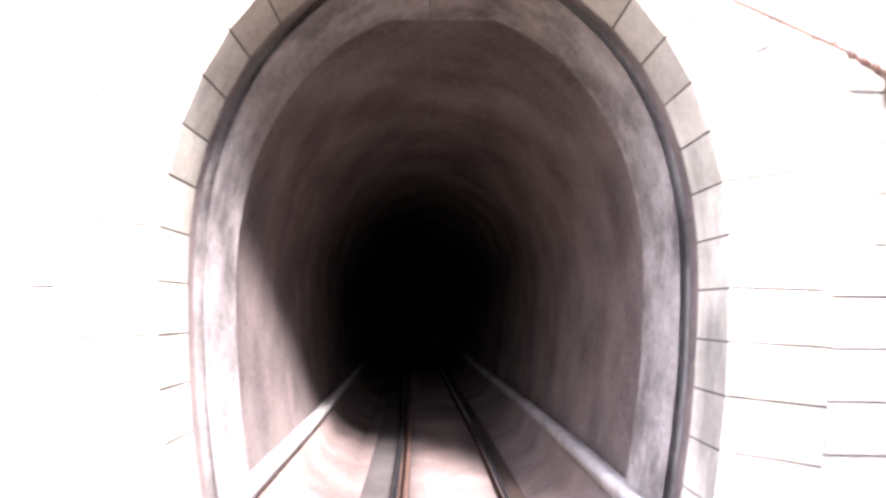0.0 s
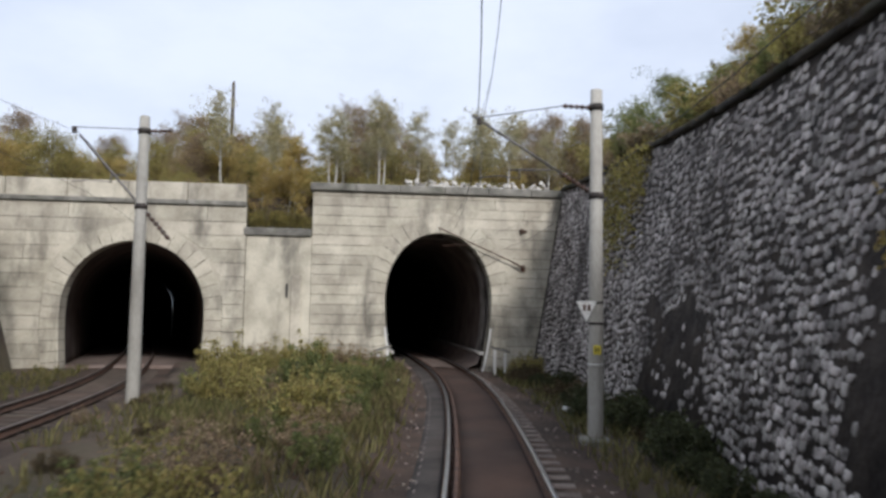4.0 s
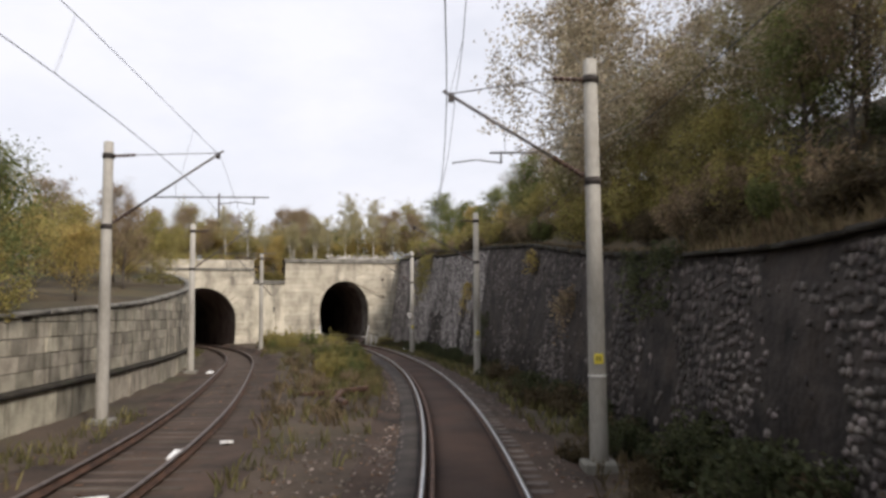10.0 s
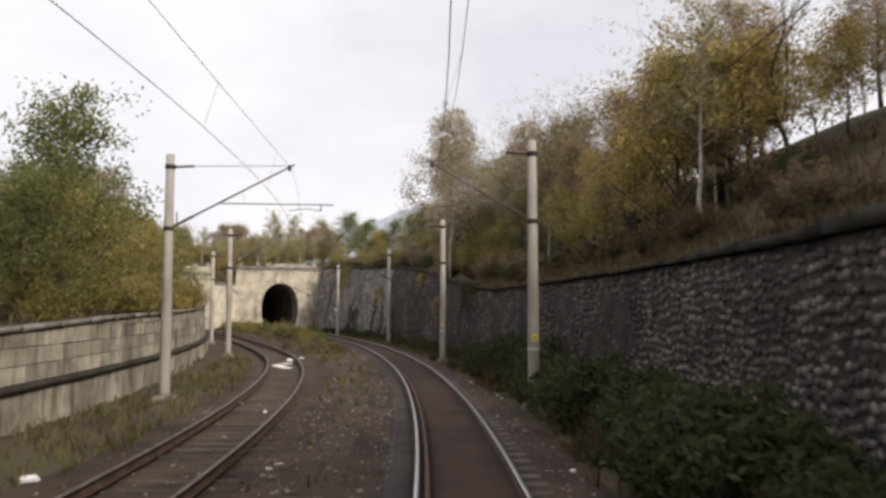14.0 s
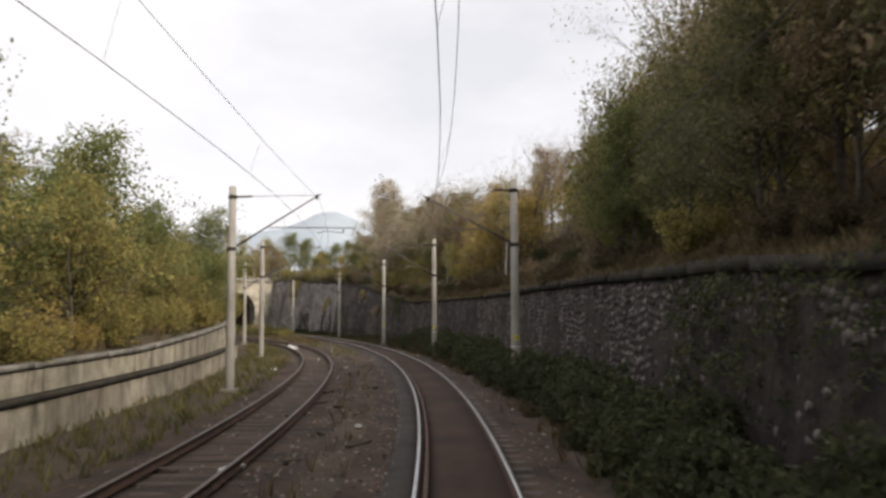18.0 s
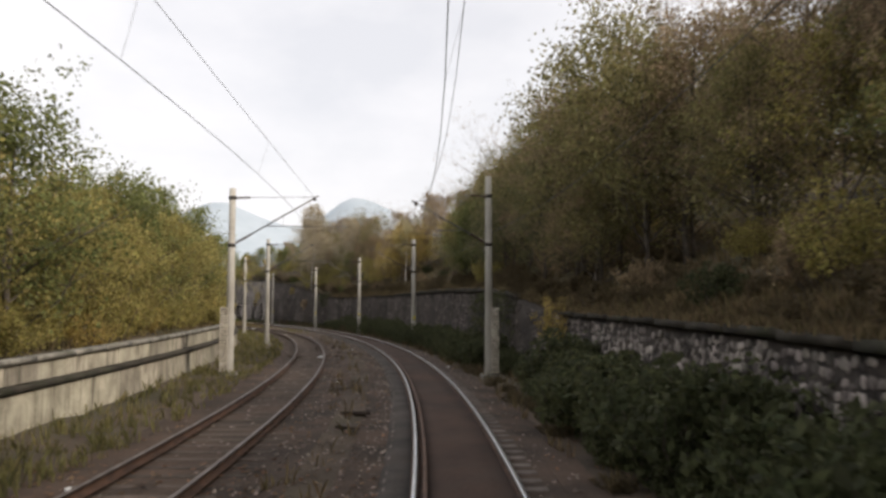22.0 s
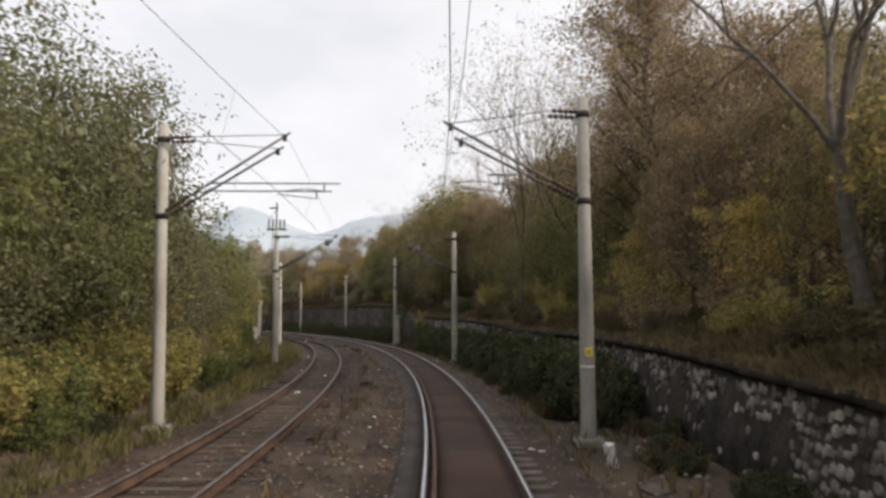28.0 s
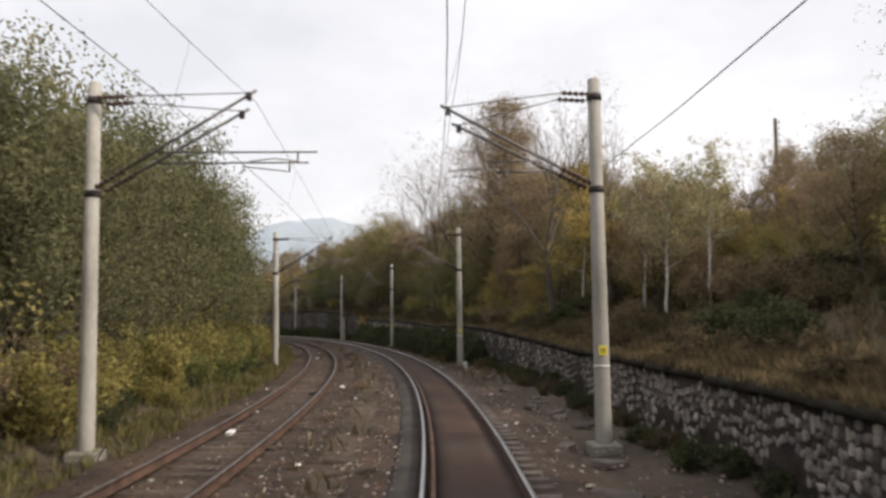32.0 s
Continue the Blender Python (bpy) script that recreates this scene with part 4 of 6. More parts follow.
def mast(m, side, reach, label, group, height=7.35, plate=True, double=False, tip=6.65, triangle=False, bricks=0, steady=5.35):
    """Round concrete mast with a slanted bracket tube. side -1: the bracket reaches towards -x."""
    ob = thing("catenary_mast", m, label, "mast", group)
    part("pole", tube_mesh("pole", [(0, 0, -0.9), (0, 0, 0.2), (0, 0, 3.5), (0, 0, height - 0.02), (0, 0, height)], [0.175, 0.17, 0.15, 0.128, 0.10], MAST, 20), ob)
    part("foundation", box_mesh("foundation", -0.32, 0.32, -0.32, 0.32, -0.9, -0.16, COPING, 0.04), ob)
    for z in (5.0, 6.95):
        part("clamp_band", tube_mesh("clamp_band", [(0, 0, z - 0.07), (0, 0, z + 0.07)], 0.158, BAND, 16), ob)
    if plate:
        pl = part("number_plate", box_mesh("number_plate", -0.085, 0.085, -0.172, -0.16, 1.60, 1.79, YELLOW, 0.003), ob, "small yellow number plate")
        for k in range(2):
            part("marking", box_mesh("marking", -0.045 + 0.055 * k, -0.02 + 0.055 * k, -0.176, -0.1725, 1.65, 1.74, BLACK), pl)
        part("paint_band", tube_mesh("paint_band", [(0, 0, 1.36), (0, 0, 1.40)], 0.168, WHITE, 20), ob)
    d = side
    for q in range(2 if double else 1):
        y = 0.0 if not double else (-0.25 + 0.5 * q)
        t_ = tip - 0.25 * q
        r = reach - 0.25 * q
        arm = part("bracket_tube", tube_mesh("bracket_tube", [(d * 0.75, y, 5.0 + (t_ - 5.0) * 0.75 / r), (d * (r + 0.15), y, t_ + (t_ - 5.0) * 0.15 / r)], 0.032, TUBE, 8), ob, "slanted grey bracket tube")
        part("insulator", shade_rings(d * 0.16, 5.0 + (t_ - 5.0) * 0.16 / r, d * 0.76, 5.0 + (t_ - 5.0) * 0.76 / r, 0.062, 6), ob, "ribbed brown insulator", pose(0, y, 0))
        part("top_tie", tube_mesh("top_tie", [(d * 0.72, y, 6.98), (d * r, y, t_ + 0.04)], 0.012, TUBE, 6), ob)
        part("insulator", shade_rings(d * 0.14, 6.95, d * 0.74, 6.98, 0.055, 5), ob, "ribbed brown insulator", pose(0, y, 0))
        part("saddle", box_mesh("saddle", d * r - 0.05, d * r + 0.05, y - 0.05, y + 0.05, t_ - 0.12, t_ + 0.05, BAND, 0.01), arm)
        # registration tube with its drop and steady arm: pulled on the right, pushed off on the left
        zr = steady + 0.2 - 0.12 * q
        x0, x1, xd = (r * 0.38, r * 0.73, r * 0.65) if side < 0 else (r * 0.42, r + 1.4, r + 1.0)
        part("registration_tube", tube_mesh("registration_tube", [(d * x0, y, zr + 0.01), (d * x1, y, zr)], 0.02, TUBE, 6), ob)
        part("drop_bracket", tube_mesh("drop_bracket", [(d * xd, y, zr + 0.03), (d * xd, y, zr - 0.2)], 0.02, TUBE, 6), ob)
        part("steady_arm", tube_mesh("steady_arm", [(d * xd, y, zr - 0.19), (d * (xd + r) / 2, y, zr - 0.13), (d * r, y, steady + 0.01)], 0.013, TUBE, 6), ob)
        part("hanger", tube_mesh("hanger", [(d * r * 0.62, y, 5.0 + (t_ - 5.0) * 0.62), (d * r * 0.62, y, zr)], 0.006, WIRE, 5), ob)
    if triangle:
        tri = [(-0.45, -0.19, 2.72), (-0.02, -0.19, 2.72), (-0.235, -0.19, 2.28)]
        v = tri + [(x, y + 0.012, z) for x, y, z in tri]
        sign = part("warning_sign", mesh_of("warning_sign", v, [(0, 1, 2), (5, 4, 3), (0, 3, 4, 1), (1, 4, 5, 2), (2, 5, 3, 0)], WHITE), ob, "white triangular sign, point down")
        for k in range(2):
            part("marking", box_mesh("marking", -0.31 + 0.1 * k, -0.25 + 0.1 * k, -0.196, -0.1915, 2.52, 2.65, RUST), sign)
        for z in (2.25, 2.70):
            part("clamp_band", tube_mesh("clamp_band", [(0, 0, z - 0.025), (0, 0, z + 0.025)], 0.168, BAND, 16), ob)
    if bricks:
        # a square brick stack against the pole; bricks says on which side
        z, k = -0.1, 0
        while z < 2.45:
            cut = ((0.0, 0.2), (0.21, 0.3)) if k % 2 else ((0.0, 0.1), (0.11, 0.3))
            for x0, x1 in cut:
                j = 0.012 * math.sin(7.3 * k + 11 * x0)
                a, b = bricks * (0.06 + x0 + j), bricks * (0.06 + x1 + j)
                part("brick", box_mesh("brick", min(a, b), max(a, b), -0.32 + j, -0.05, z, z + 0.078, BRICK, 0.01), ob)
            z += 0.104
            k += 1
        a, b = sorted((bricks * 0.08, bricks * 0.34))
        part("brick_core", box_mesh("brick_core", a, b, -0.295, -0.06, -0.3, z - 0.03, JOINT), ob)
    return ob


RIGHT_MASTS = ((18.85, 2.36), (41.3, 2.72), (63.8, 2.45), (84.0, 2.68), (106.9, 2.9), (132.7, 2.75), (160.0, 2.64), (189.2, 2.76), (216.6, 2.88), (243.5, 2.85))
LEFT_MASTS = ((15.7, -8.7), (36.0, -11.2), (56.5, -9.3), (81.0, -8.25), (104.8, -7.4), (131.0, -7.6), (160.5, -7.6), (186.5, -7.35), (216.5, -7.5))
for k, (s, u) in enumerate(RIGHT_MASTS):
    mast(at(s, u), -1, u + 0.2, "round grey concrete catenary mast" + (", white triangle sign" if k == 0 else ", stacked bricks at foot" if k == 5 else ""), "catenary masts", double=k in (6, 7, 8), triangle=k == 0, bricks=1 if k == 5 else 0, plate=k != 5, height=7.75 if k == 5 else 7.35)
for k, (s, u) in enumerate(LEFT_MASTS):
    reach = float(left_u(s)) - u + 0.45
    mast(at(s, u), 1, reach, "pale sunlit concrete catenary mast beside side track", "catenary masts", plate=False, double=k in (6, 7, 8), bricks=-1 if k == 5 else 0, tip=7.0, steady=5.6)


def wires(masts, shift, sign, height):
    """Contact wire, messenger and droppers from mast to mast."""
    stops = [m[0] for m in masts]
    con, mes = [], []
    aside = -0.36 if sign < 0 else 0.3
    drops = []
    for a, b in zip(stops, stops[1:]):
        n = 10
        for k in range(n):
            f = k / n
            s = a + (b - a) * f
            sag = 4 * f * (1 - f)
            con.append(place(s, float(shift(s)) + aside, height))
            mes.append(place(s, float(shift(s)) + aside + 0.24, height + 1.32 - 0.55 * sag))
            if k in (2, 5, 8):
                drops.append(tube([con[-1], mes[-1]], 0.003, 4))
    return con, mes, drops


def catenary(name, masts, shift, sign, height, label):
    con, mes, drops = wires(masts, shift, sign, height)
    ob = tagged(new(name), label, "wire")
    part("contact_wire", tube_mesh("contact_wire", con, 0.0065, WIRE, 6), ob)
    part("messenger_wire", tube_mesh("messenger_wire", mes, 0.0055, WIRE, 6), ob)
    for v, f in drops:
        part("dropper", mesh_of("dropper", v, f, WIRE), ob)
    return ob


catenary("overhead_wire", ((-40, 0), (-12, 0)) + RIGHT_MASTS, straight, -1, 5.35, "overhead contact wire hung from a messenger wire")
catenary("overhead_wire", ((-36, 0), (-10, 0)) + LEFT_MASTS + ((240, -7.5),), left_u, 1, 5.6, "overhead contact wire hung over the side track")


# ---- vegetation ----
def leaf_cloud(rng, centres, radius, per, size, squash=0.8):
    """Small folded-flat leaves round clump centres; each leaf is its own island of one quad."""
    n = len(centres) * per
    c = np.repeat(np.asarray(centres), per, axis=0)
    off = rng.normal(0, 1, (n, 3))
    off /= np.linalg.norm(off, axis=1, keepdims=True) + 1e-9
    off *= (rng.random((n, 1)) ** 0.5) * (np.repeat(np.asarray(radius), per)[:, None] if np.ndim(radius) else radius)
    off[:, 2] *= squash
    p = c + off
    a = rng.normal(0, 1, (n, 3))
    a /= np.linalg.norm(a, axis=1, keepdims=True) + 1e-9
    b = np.cross(a, rng.normal(0, 1, (n, 3)))
    b /= np.linalg.norm(b, axis=1, keepdims=True) + 1e-9
    w = size * rng.uniform(0.6, 1.35, (n, 1))
    v = np.stack([p - a * w, p - b * w * 0.55, p + a * w, p + b * w * 0.55], 1).reshape(-1, 3)
    f = np.arange(n * 4).reshape(n, 4)
    return v, f


def limbs(rng, height, spread, count, trunk_r, start=0.25, lean=0.06, up=0.6, twigs=2):
    """A tapered trunk and forked limbs; gives tubes and the tips."""
    pieces, tips = [], []
    pts, x, y = [], 0.0, 0.0
    n = 7
    for k in range(n + 1):
        pts.append(Vector((x, y, height * 0.92 * k / n - (0.25 if k == 0 else 0))))
        x += rng.normal(0, lean) * height / n
        y += rng.normal(0, lean) * height / n
    rad = [trunk_r * (1 - 0.85 * k / n) for k in range(n + 1)]
    pieces.append(tube(pts, rad, 7))
    for k in range(count):
        f = start + (0.97 - start) * (k + rng.random()) / count
        i = min(int(f * n), n - 1)
        p = pts[i].lerp(pts[i + 1], f * n - i)
        a = k * 2.4 + rng.uniform(-0.5, 0.5)
        reach = spread * (1.05 - 0.75 * f) * rng.uniform(0.7, 1.15)
        way = Vector((math.cos(a), math.sin(a), up * rng.uniform(0.6, 1.4)))
        q1 = p + way * reach * 0.5
        q2 = q1 + (way + Vector((rng.normal(0, 0.25), rng.normal(0, 0.25), 0.2))) * reach * 0.5
        r = trunk_r * 0.45 * (1 - 0.7 * f)
        pieces.append(tube([p, q1, q2], [r, r * 0.6, r * 0.2], 5))
        tips += [q1, q2]
        for _ in range(twigs):
            e = q1.lerp(q2, rng.random()) + Vector((rng.normal(0, 0.5), rng.normal(0, 0.5), abs(rng.normal(0.15, 0.4)))) * reach * 0.45
            pieces.append(tube([q1.lerp(q2, 0.3), e], [r * 0.4, r * 0.12], 4, False))
            tips.append(e)
    tips.append(pts[-1])
    return pieces, tips


def tree(name, label, seed, height, spread, leaf, bark, count=14, per=70, size=0.075, clump=0.55, start=0.25, trunk_r=None, extra=1.0, up=0.6, twigs=2, category="tree", weep=0.0):
    rng = np.random.default_rng(seed)
    ob = thing(name, Matrix.Identity(4), label, category, "trees and bushes on the banks")
    pieces, tips = limbs(rng, height, spread, count, trunk_r or height * 0.014, start, up=up, twigs=twigs)
    part("trunk", mesh_of("trunk", *joined(pieces), bark, True), ob)
    if per:
        pts = np.array([t[:] for t in tips])
        more = pts[rng.integers(0, len(pts), int(len(pts) * extra))] + rng.normal(0, clump * 0.6, (int(len(pts) * extra), 3))
        if weep:
            more = np.concatenate([more] + [pts + np.stack([rng.normal(0, 0.15, len(pts)), rng.normal(0, 0.15, len(pts)), -weep * rng.uniform(0.3, 1.0, len(pts)) * (q + 1) / 2], -1) for q in range(3)])
        pts = np.concatenate([pts, more])
        pts = pts[pts[:, 2] > 0.15]
        v, f = leaf_cloud(rng, pts, clump * rng.uniform(0.5, 1.25, len(pts)), per, size)
        part("crown", fast_mesh("crown", v, f, leaf), ob)
    return ob


def fork_tree(name, label, seed, height, spread, leaf, bark, per=0, size=0.045, clump=0.4, first=0.3, trunk_r=0.13):
    """A tree whose trunk splits into steep limbs that fork again and again into fine twigs."""
    rng = np.random.default_rng(seed)
    ob = thing(name, Matrix.Identity(4), label, "tree", "trees and bushes on the banks")
    pieces, tips = [], []

    def grow(p, way, length, r, depth):
        pts, n = [p], 4 if depth < 3 else 2
        for k in range(n):
            way = (way + Vector(rng.normal(0, 0.13, 3)) + Vector((0, 0, 0.05 if depth else 0.2))).normalized()
            pts.append(pts[-1] + way * length / n)
        end = r * (0.62 if depth < 4 else 0.25)
        pieces.append(tube(pts, [r + (end - r) * k / n for k in range(n + 1)], (9, 7, 6, 4, 3, 3)[depth], False))
        if depth == 5:
            tips.append(pts[-1])
            return
        if depth >= 3:
            tips.append(pts[-1])
        turn = rng.uniform(0, 6.28)
        count = (4, 3, 3, 3, 2)[depth]
        for k in range(count):
            a = turn + 6.28 * k / count + rng.uniform(-0.4, 0.4)
            side = way.cross(Vector((math.cos(a), math.sin(a), 0.31))).normalized()
            out = spread * rng.uniform(0.5, 1.2) * (0.25 if k == 0 else 1.0)
            at_ = pts[-1] if k < 2 or depth == 0 else pts[-2].lerp(pts[-1], 0.3)
            grow(at_, (way + side * out).normalized(), length * rng.uniform(0.6, 0.85) if depth else height * rng.uniform(0.27, 0.36), end * (0.95 if k == 0 else rng.uniform(0.55, 0.8)), depth + 1)

    grow(Vector((0, 0, -0.3)), Vector((rng.normal(0, 0.06), rng.normal(0, 0.06), 1)).normalized(), height * first + 0.3, trunk_r, 0)
    part("trunk", mesh_of("trunk", *joined(pieces[:1]), bark, True), ob)
    part("branchwork", mesh_of("branchwork", *joined(pieces[1:]), bark, True), ob)
    if per:
        pts = np.array([t[:] for t in tips])
        v, f = leaf_cloud(rng, pts, clump * rng.uniform(0.5, 1.3, len(pts)), per, size)
        part("crown", fast_mesh("crown", v, f, leaf), ob)
    return ob


def bush(name, label, seed, height, radius, leaf, count=26, per=60, size=0.06, category="bush"):
    """A thicket: many thin stems from the ground and leaves from the foot up."""
    rng = np.random.default_rng(seed)
    ob = thing(name, Matrix.Identity(4), label, category, "trees and bushes on the banks")
    pieces, tips = [], []
    for k in range(count):
        a, r = rng.uniform(0, 6.28), radius * math.sqrt(rng.random())
        b = Vector((math.cos(a) * r * 0.5, math.sin(a) * r * 0.5, -0.15))
        h = height * rng.uniform(0.45, 1.0) * (1 - 0.35 * (r / radius) ** 2)
        m = Vector((math.cos(a) * r * 0.8, math.sin(a) * r * 0.8, h * 0.55)) + Vector(rng.normal(0, 0.08, 3))
        e = Vector((math.cos(a) * r, math.sin(a) * r, h))
        pieces.append(tube([b, m, e], [0.018, 0.012, 0.004], 4, False))
        tips += [e, m, m.lerp(e, 0.5), b.lerp(m, 0.6)]
    part("brushwood", mesh_of("brushwood", *joined(pieces), BARK), ob)
    pts = np.array([t[:] for t in tips])
    v, f = leaf_cloud(rng, pts, 0.2 * radius * rng.uniform(0.6, 1.4, len(pts)), per, size)
    part("foliage", fast_mesh("foliage", v, f, leaf), ob)
    return ob


KINDS = {
    "birch": tree("birch_tree", "slender white-barked birch with sparse pale autumn leaves", 11, 6.5, 1.5, LEAF_PALE, BIRCH_BARK, 18, 34, 0.05, 0.45, 0.35, 0.075),
    "birch_gold": tree("birch_tree", "slender white-barked birch with golden leaves", 12, 5.5, 1.3, LEAF_GOLD, BIRCH_BARK, 14, 52, 0.05, 0.45, 0.2, 0.045),
    "olive": tree("young_tree", "leafy young tree with olive-yellow autumn leaves", 13, 4.6, 1.9, LEAF_OLIVE, BARK, 20, 46, 0.055, 0.65, 0.04, up=0.9),
    "gold": tree("young_tree", "leafy young tree turning golden yellow", 14, 4.2, 1.7, LEAF_GOLD, BARK, 18, 46, 0.055, 0.6, 0.04, up=0.9),
    "green": tree("leafy_tree", "dense green leafy tree on the bank", 15, 6.5, 2.5, LEAF_GREEN, BARK, 24, 52, 0.065, 0.8, 0.05, up=0.7),
    "dark": tree("leafy_tree", "dense dark green tree in shade", 16, 8.0, 2.9, LEAF_DARK, BARK, 26, 36, 0.072, 0.9, 0.05, up=0.7),
    "russet": tree("autumn_tree", "tree with thin russet-brown autumn leaves", 17, 8.0, 2.5, LEAF_RUSSET, BARK, 26, 42, 0.055, 0.68, 0.1, up=0.9, twigs=3, extra=1.4),
    "tall_russet": tree("autumn_tree", "tall dense tree with purplish russet-brown leaves", 27, 13.0, 3.1, LEAF_RUSSET, BARK, 46, 60, 0.05, 0.75, 0.12, up=0.75, twigs=3, extra=1.6),
    "tall_birch": tree("birch_tree", "tall weeping birch with thin pale leaves", 18, 9.0, 2.3, LEAF_BIRCH, BIRCH_BARK, 30, 30, 0.045, 0.45, 0.3, 0.075, up=0.5, twigs=3, weep=1.3),
    "bare": fork_tree("bare_tree", "bare leafless tree with forked grey limbs", 19, 9.0, 0.62, LEAF_RUSSET, BARK, 0, first=0.34, trunk_r=0.17),
    "thin": fork_tree("autumn_tree", "half-bare tree with a few brown leaves", 29, 9.5, 0.7, LEAF_RUSSET, BARK, 7, 0.045, 0.42, 0.24, 0.12),
    "silver": tree("willow_tree", "dense silvery green willow-like tree", 20, 8.0, 2.6, LEAF_SILVER, BARK, 28, 64, 0.058, 0.85, 0.04, up=0.8),
    "shrub_green": bush("bramble_bush", "low dark green bramble bush at wall foot", 21, 1.15, 1.0, LEAF_BRAMBLE, 24, 30, 0.052),
    "shrub_bright": bush("green_bush", "bright green leafy bush on the verge", 22, 1.7, 1.0, LEAF_GREEN, 26, 40, 0.045),
    "shrub_gold": bush("yellow_bush", "yellow autumn bush with small leaves", 23, 1.6, 0.9, LEAF_GOLD, 24, 30, 0.042),
    "shrub_russet": bush("brown_bush", "dry brown scrub bush, half bare", 24, 1.7, 1.2, LEAF_RUSSET, 30, 26, 0.045),
    "scrub": bush("undergrowth_bush", "dark brown tangled undergrowth on the bank", 26, 0.95, 1.1, LEAF_SCRUB, 30, 26, 0.05),
    "shrub_olive": bush("scrub_bush", "olive-yellow scrub bush on the bank", 25, 2.3, 1.5, LEAF_OLIVE, 32, 40, 0.055),
}
used = set()


def plant(kind, s, u, size=1.0, turn=0.0, z=None):
    base = KINDS[kind]
    zz = float(ground_z(s, u)) if z is None else z
    m = at(s, u, zz - 0.03, turn) @ Matrix.Diagonal((size, size, size * veg.uniform(0.85, 1.15), 1))
    if kind not in used:
        used.add(kind)
        base.matrix_basis = m
        return base
    c = copy_thing(base, Matrix.Identity(4))
    c.matrix_basis = m
    return c


veg = random.Random(77)


def scatter(kinds, n, s0, s1, u0, u1, low=0.8, high=1.2):
    """n plants, evenly spread along s with jitter."""
    for k in range(n):
        s = s0 + (s1 - s0) * (k + veg.random()) / n
        plant(veg.choice(kinds), s, veg.uniform(u0, u1), veg.uniform(low, high), veg.uniform(0, 360))


# over the portals
scatter(["olive", "gold", "olive", "olive", "gold", "russet"], 110, -24, -9, -28, 12, 0.55, 0.85)
# taller trees farther back on the hill
for kind, s, u, k in (("russet", -30, -2.4, 0.85), ("russet", -31, 0.3, 1.0), ("russet", -29.5, 1.6, 0.9), ("birch", -29, 6.8, 1.55), ("birch", -28, 10.6, 1.5), ("birch", -29, 8.2, 1.2), ("green", -22, 17.5, 1.25), ("olive", -26, 14.5, 1.6), ("olive", -24, -14, 1.4), ("russet", -27, -18, 0.9), ("green", -21, 20.5, 1.2)):
    plant(kind, s, u, k, veg.uniform(0, 360))
scatter(["shrub_olive", "shrub_russet", "shrub_gold", "shrub_olive"], 80, -8, -2.0, -24, 7, 0.35, 0.6)
scatter(["olive", "gold", "russet", "green", "olive"], 46, -60, -22, -30, 18, 0.55, 0.95)
for s, u, k in ((-2.2, -7.6, 0.7), (-2.6, -6.9, 0.6), (-3.0, -3.4, 0.5), (-3.2, -4.6, 0.5), (-14, 1.0, 0.75), (-15, -4.5, 0.7), (-9, 3.2, 0.85), (-16, -9, 0.7), (-10, 7.6, 0.75)):
    plant("birch", s, u, k, veg.uniform(0, 360))
plant("shrub_gold", -1.6, -7.9, 1.0)
for s, u, k in ((-1.3, -5.25, 0.68), (-1.45, -4.95, 0.75), (-1.3, -3.0, 0.72), (-1.5, -2.72, 0.66), (-6, -0.6, 0.8), (-7, 1.4, 0.75), (-6.5, 4.4, 0.95), (-8, -8.6, 0.85), (-7, -11, 0.8)):
    plant("birch", s, u, k, veg.uniform(0, 360))
# rooted on top of the low pier between the portals
for s, u, k in ((-0.5, -6.75, 0.85), (-0.45, -7.0, 0.72), (-0.5, -8.1, 0.6)):
    plant("birch_gold", s, u, k, veg.uniform(0, 360), 5.95)
for s, u, k in ((-0.4, -6.9, 0.5), (-0.45, -7.7, 0.55), (-0.4, -8.3, 0.45), (-0.45, -6.3, 0.42)):
    plant("shrub_olive", s, u, k, veg.uniform(0, 360), 5.95)
# bank over the right wall
scatter(["green", "olive", "green", "birch_gold"], 20, 1, 30, 7.2, 12, 0.45, 0.72)
scatter(["shrub_russet", "shrub_olive", "shrub_bright", "shrub_russet"], 50, 1, 64, 5.9, 7.4, 0.6, 1.0)
scatter(["dark", "green", "dark", "russet", "olive"], 36, 27, 64, 6.8, 10.5, 0.42, 0.64)
scatter(["russet", "dark", "thin"], 14, 34, 66, 10, 16, 0.65, 0.9)
plant("tall_birch", 51.6, 5.3, 1.55)
plant("tall_birch", 58.5, 8.6, 1.1)
plant("tall_birch", 46.0, 6.9, 1.15, 80)
scatter(["russet", "thin", "russet", "birch", "birch_gold", "olive", "thin", "birch"], 22, 62, 86, 7.0, 12, 0.5, 0.8)
scatter(["olive", "russet", "gold", "birch", "russet"], 26, 86, 101, 11.5, 20, 0.6, 0.95)
scatter(["shrub_russet", "shrub_olive", "shrub_russet"], 30, 86, 108, 10, 16, 0.8, 1.3)
scatter(["dark", "olive", "green", "russet"], 12, 99, 107, 7.4, 11, 0.75, 1.0)
scatter(["thin", "russet", "thin", "birch", "gold"], 24, 62, 106, 12, 20, 0.65, 0.95)
for s, u, k in ((83, 7.3, 1.15), (85.3, 8.6, 1.15), (81, 6.7, 0.8), (76, 7.2, 0.8)):
    plant("gold", s, u, k, veg.uniform(0, 360))
plant("birch", 85.0, 7.2, 1.0)
plant("birch", 97.5, 10.6, 1.1)
scatter(["dark", "green", "olive", "russet", "silver", "russet", "gold"], 34, 104, 138, 6.5, 9.5, 0.6, 0.9)
scatter(["russet", "russet", "gold", "dark", "olive", "russet"], 18, 138, 157, 8.8, 12, 0.75, 1.05)
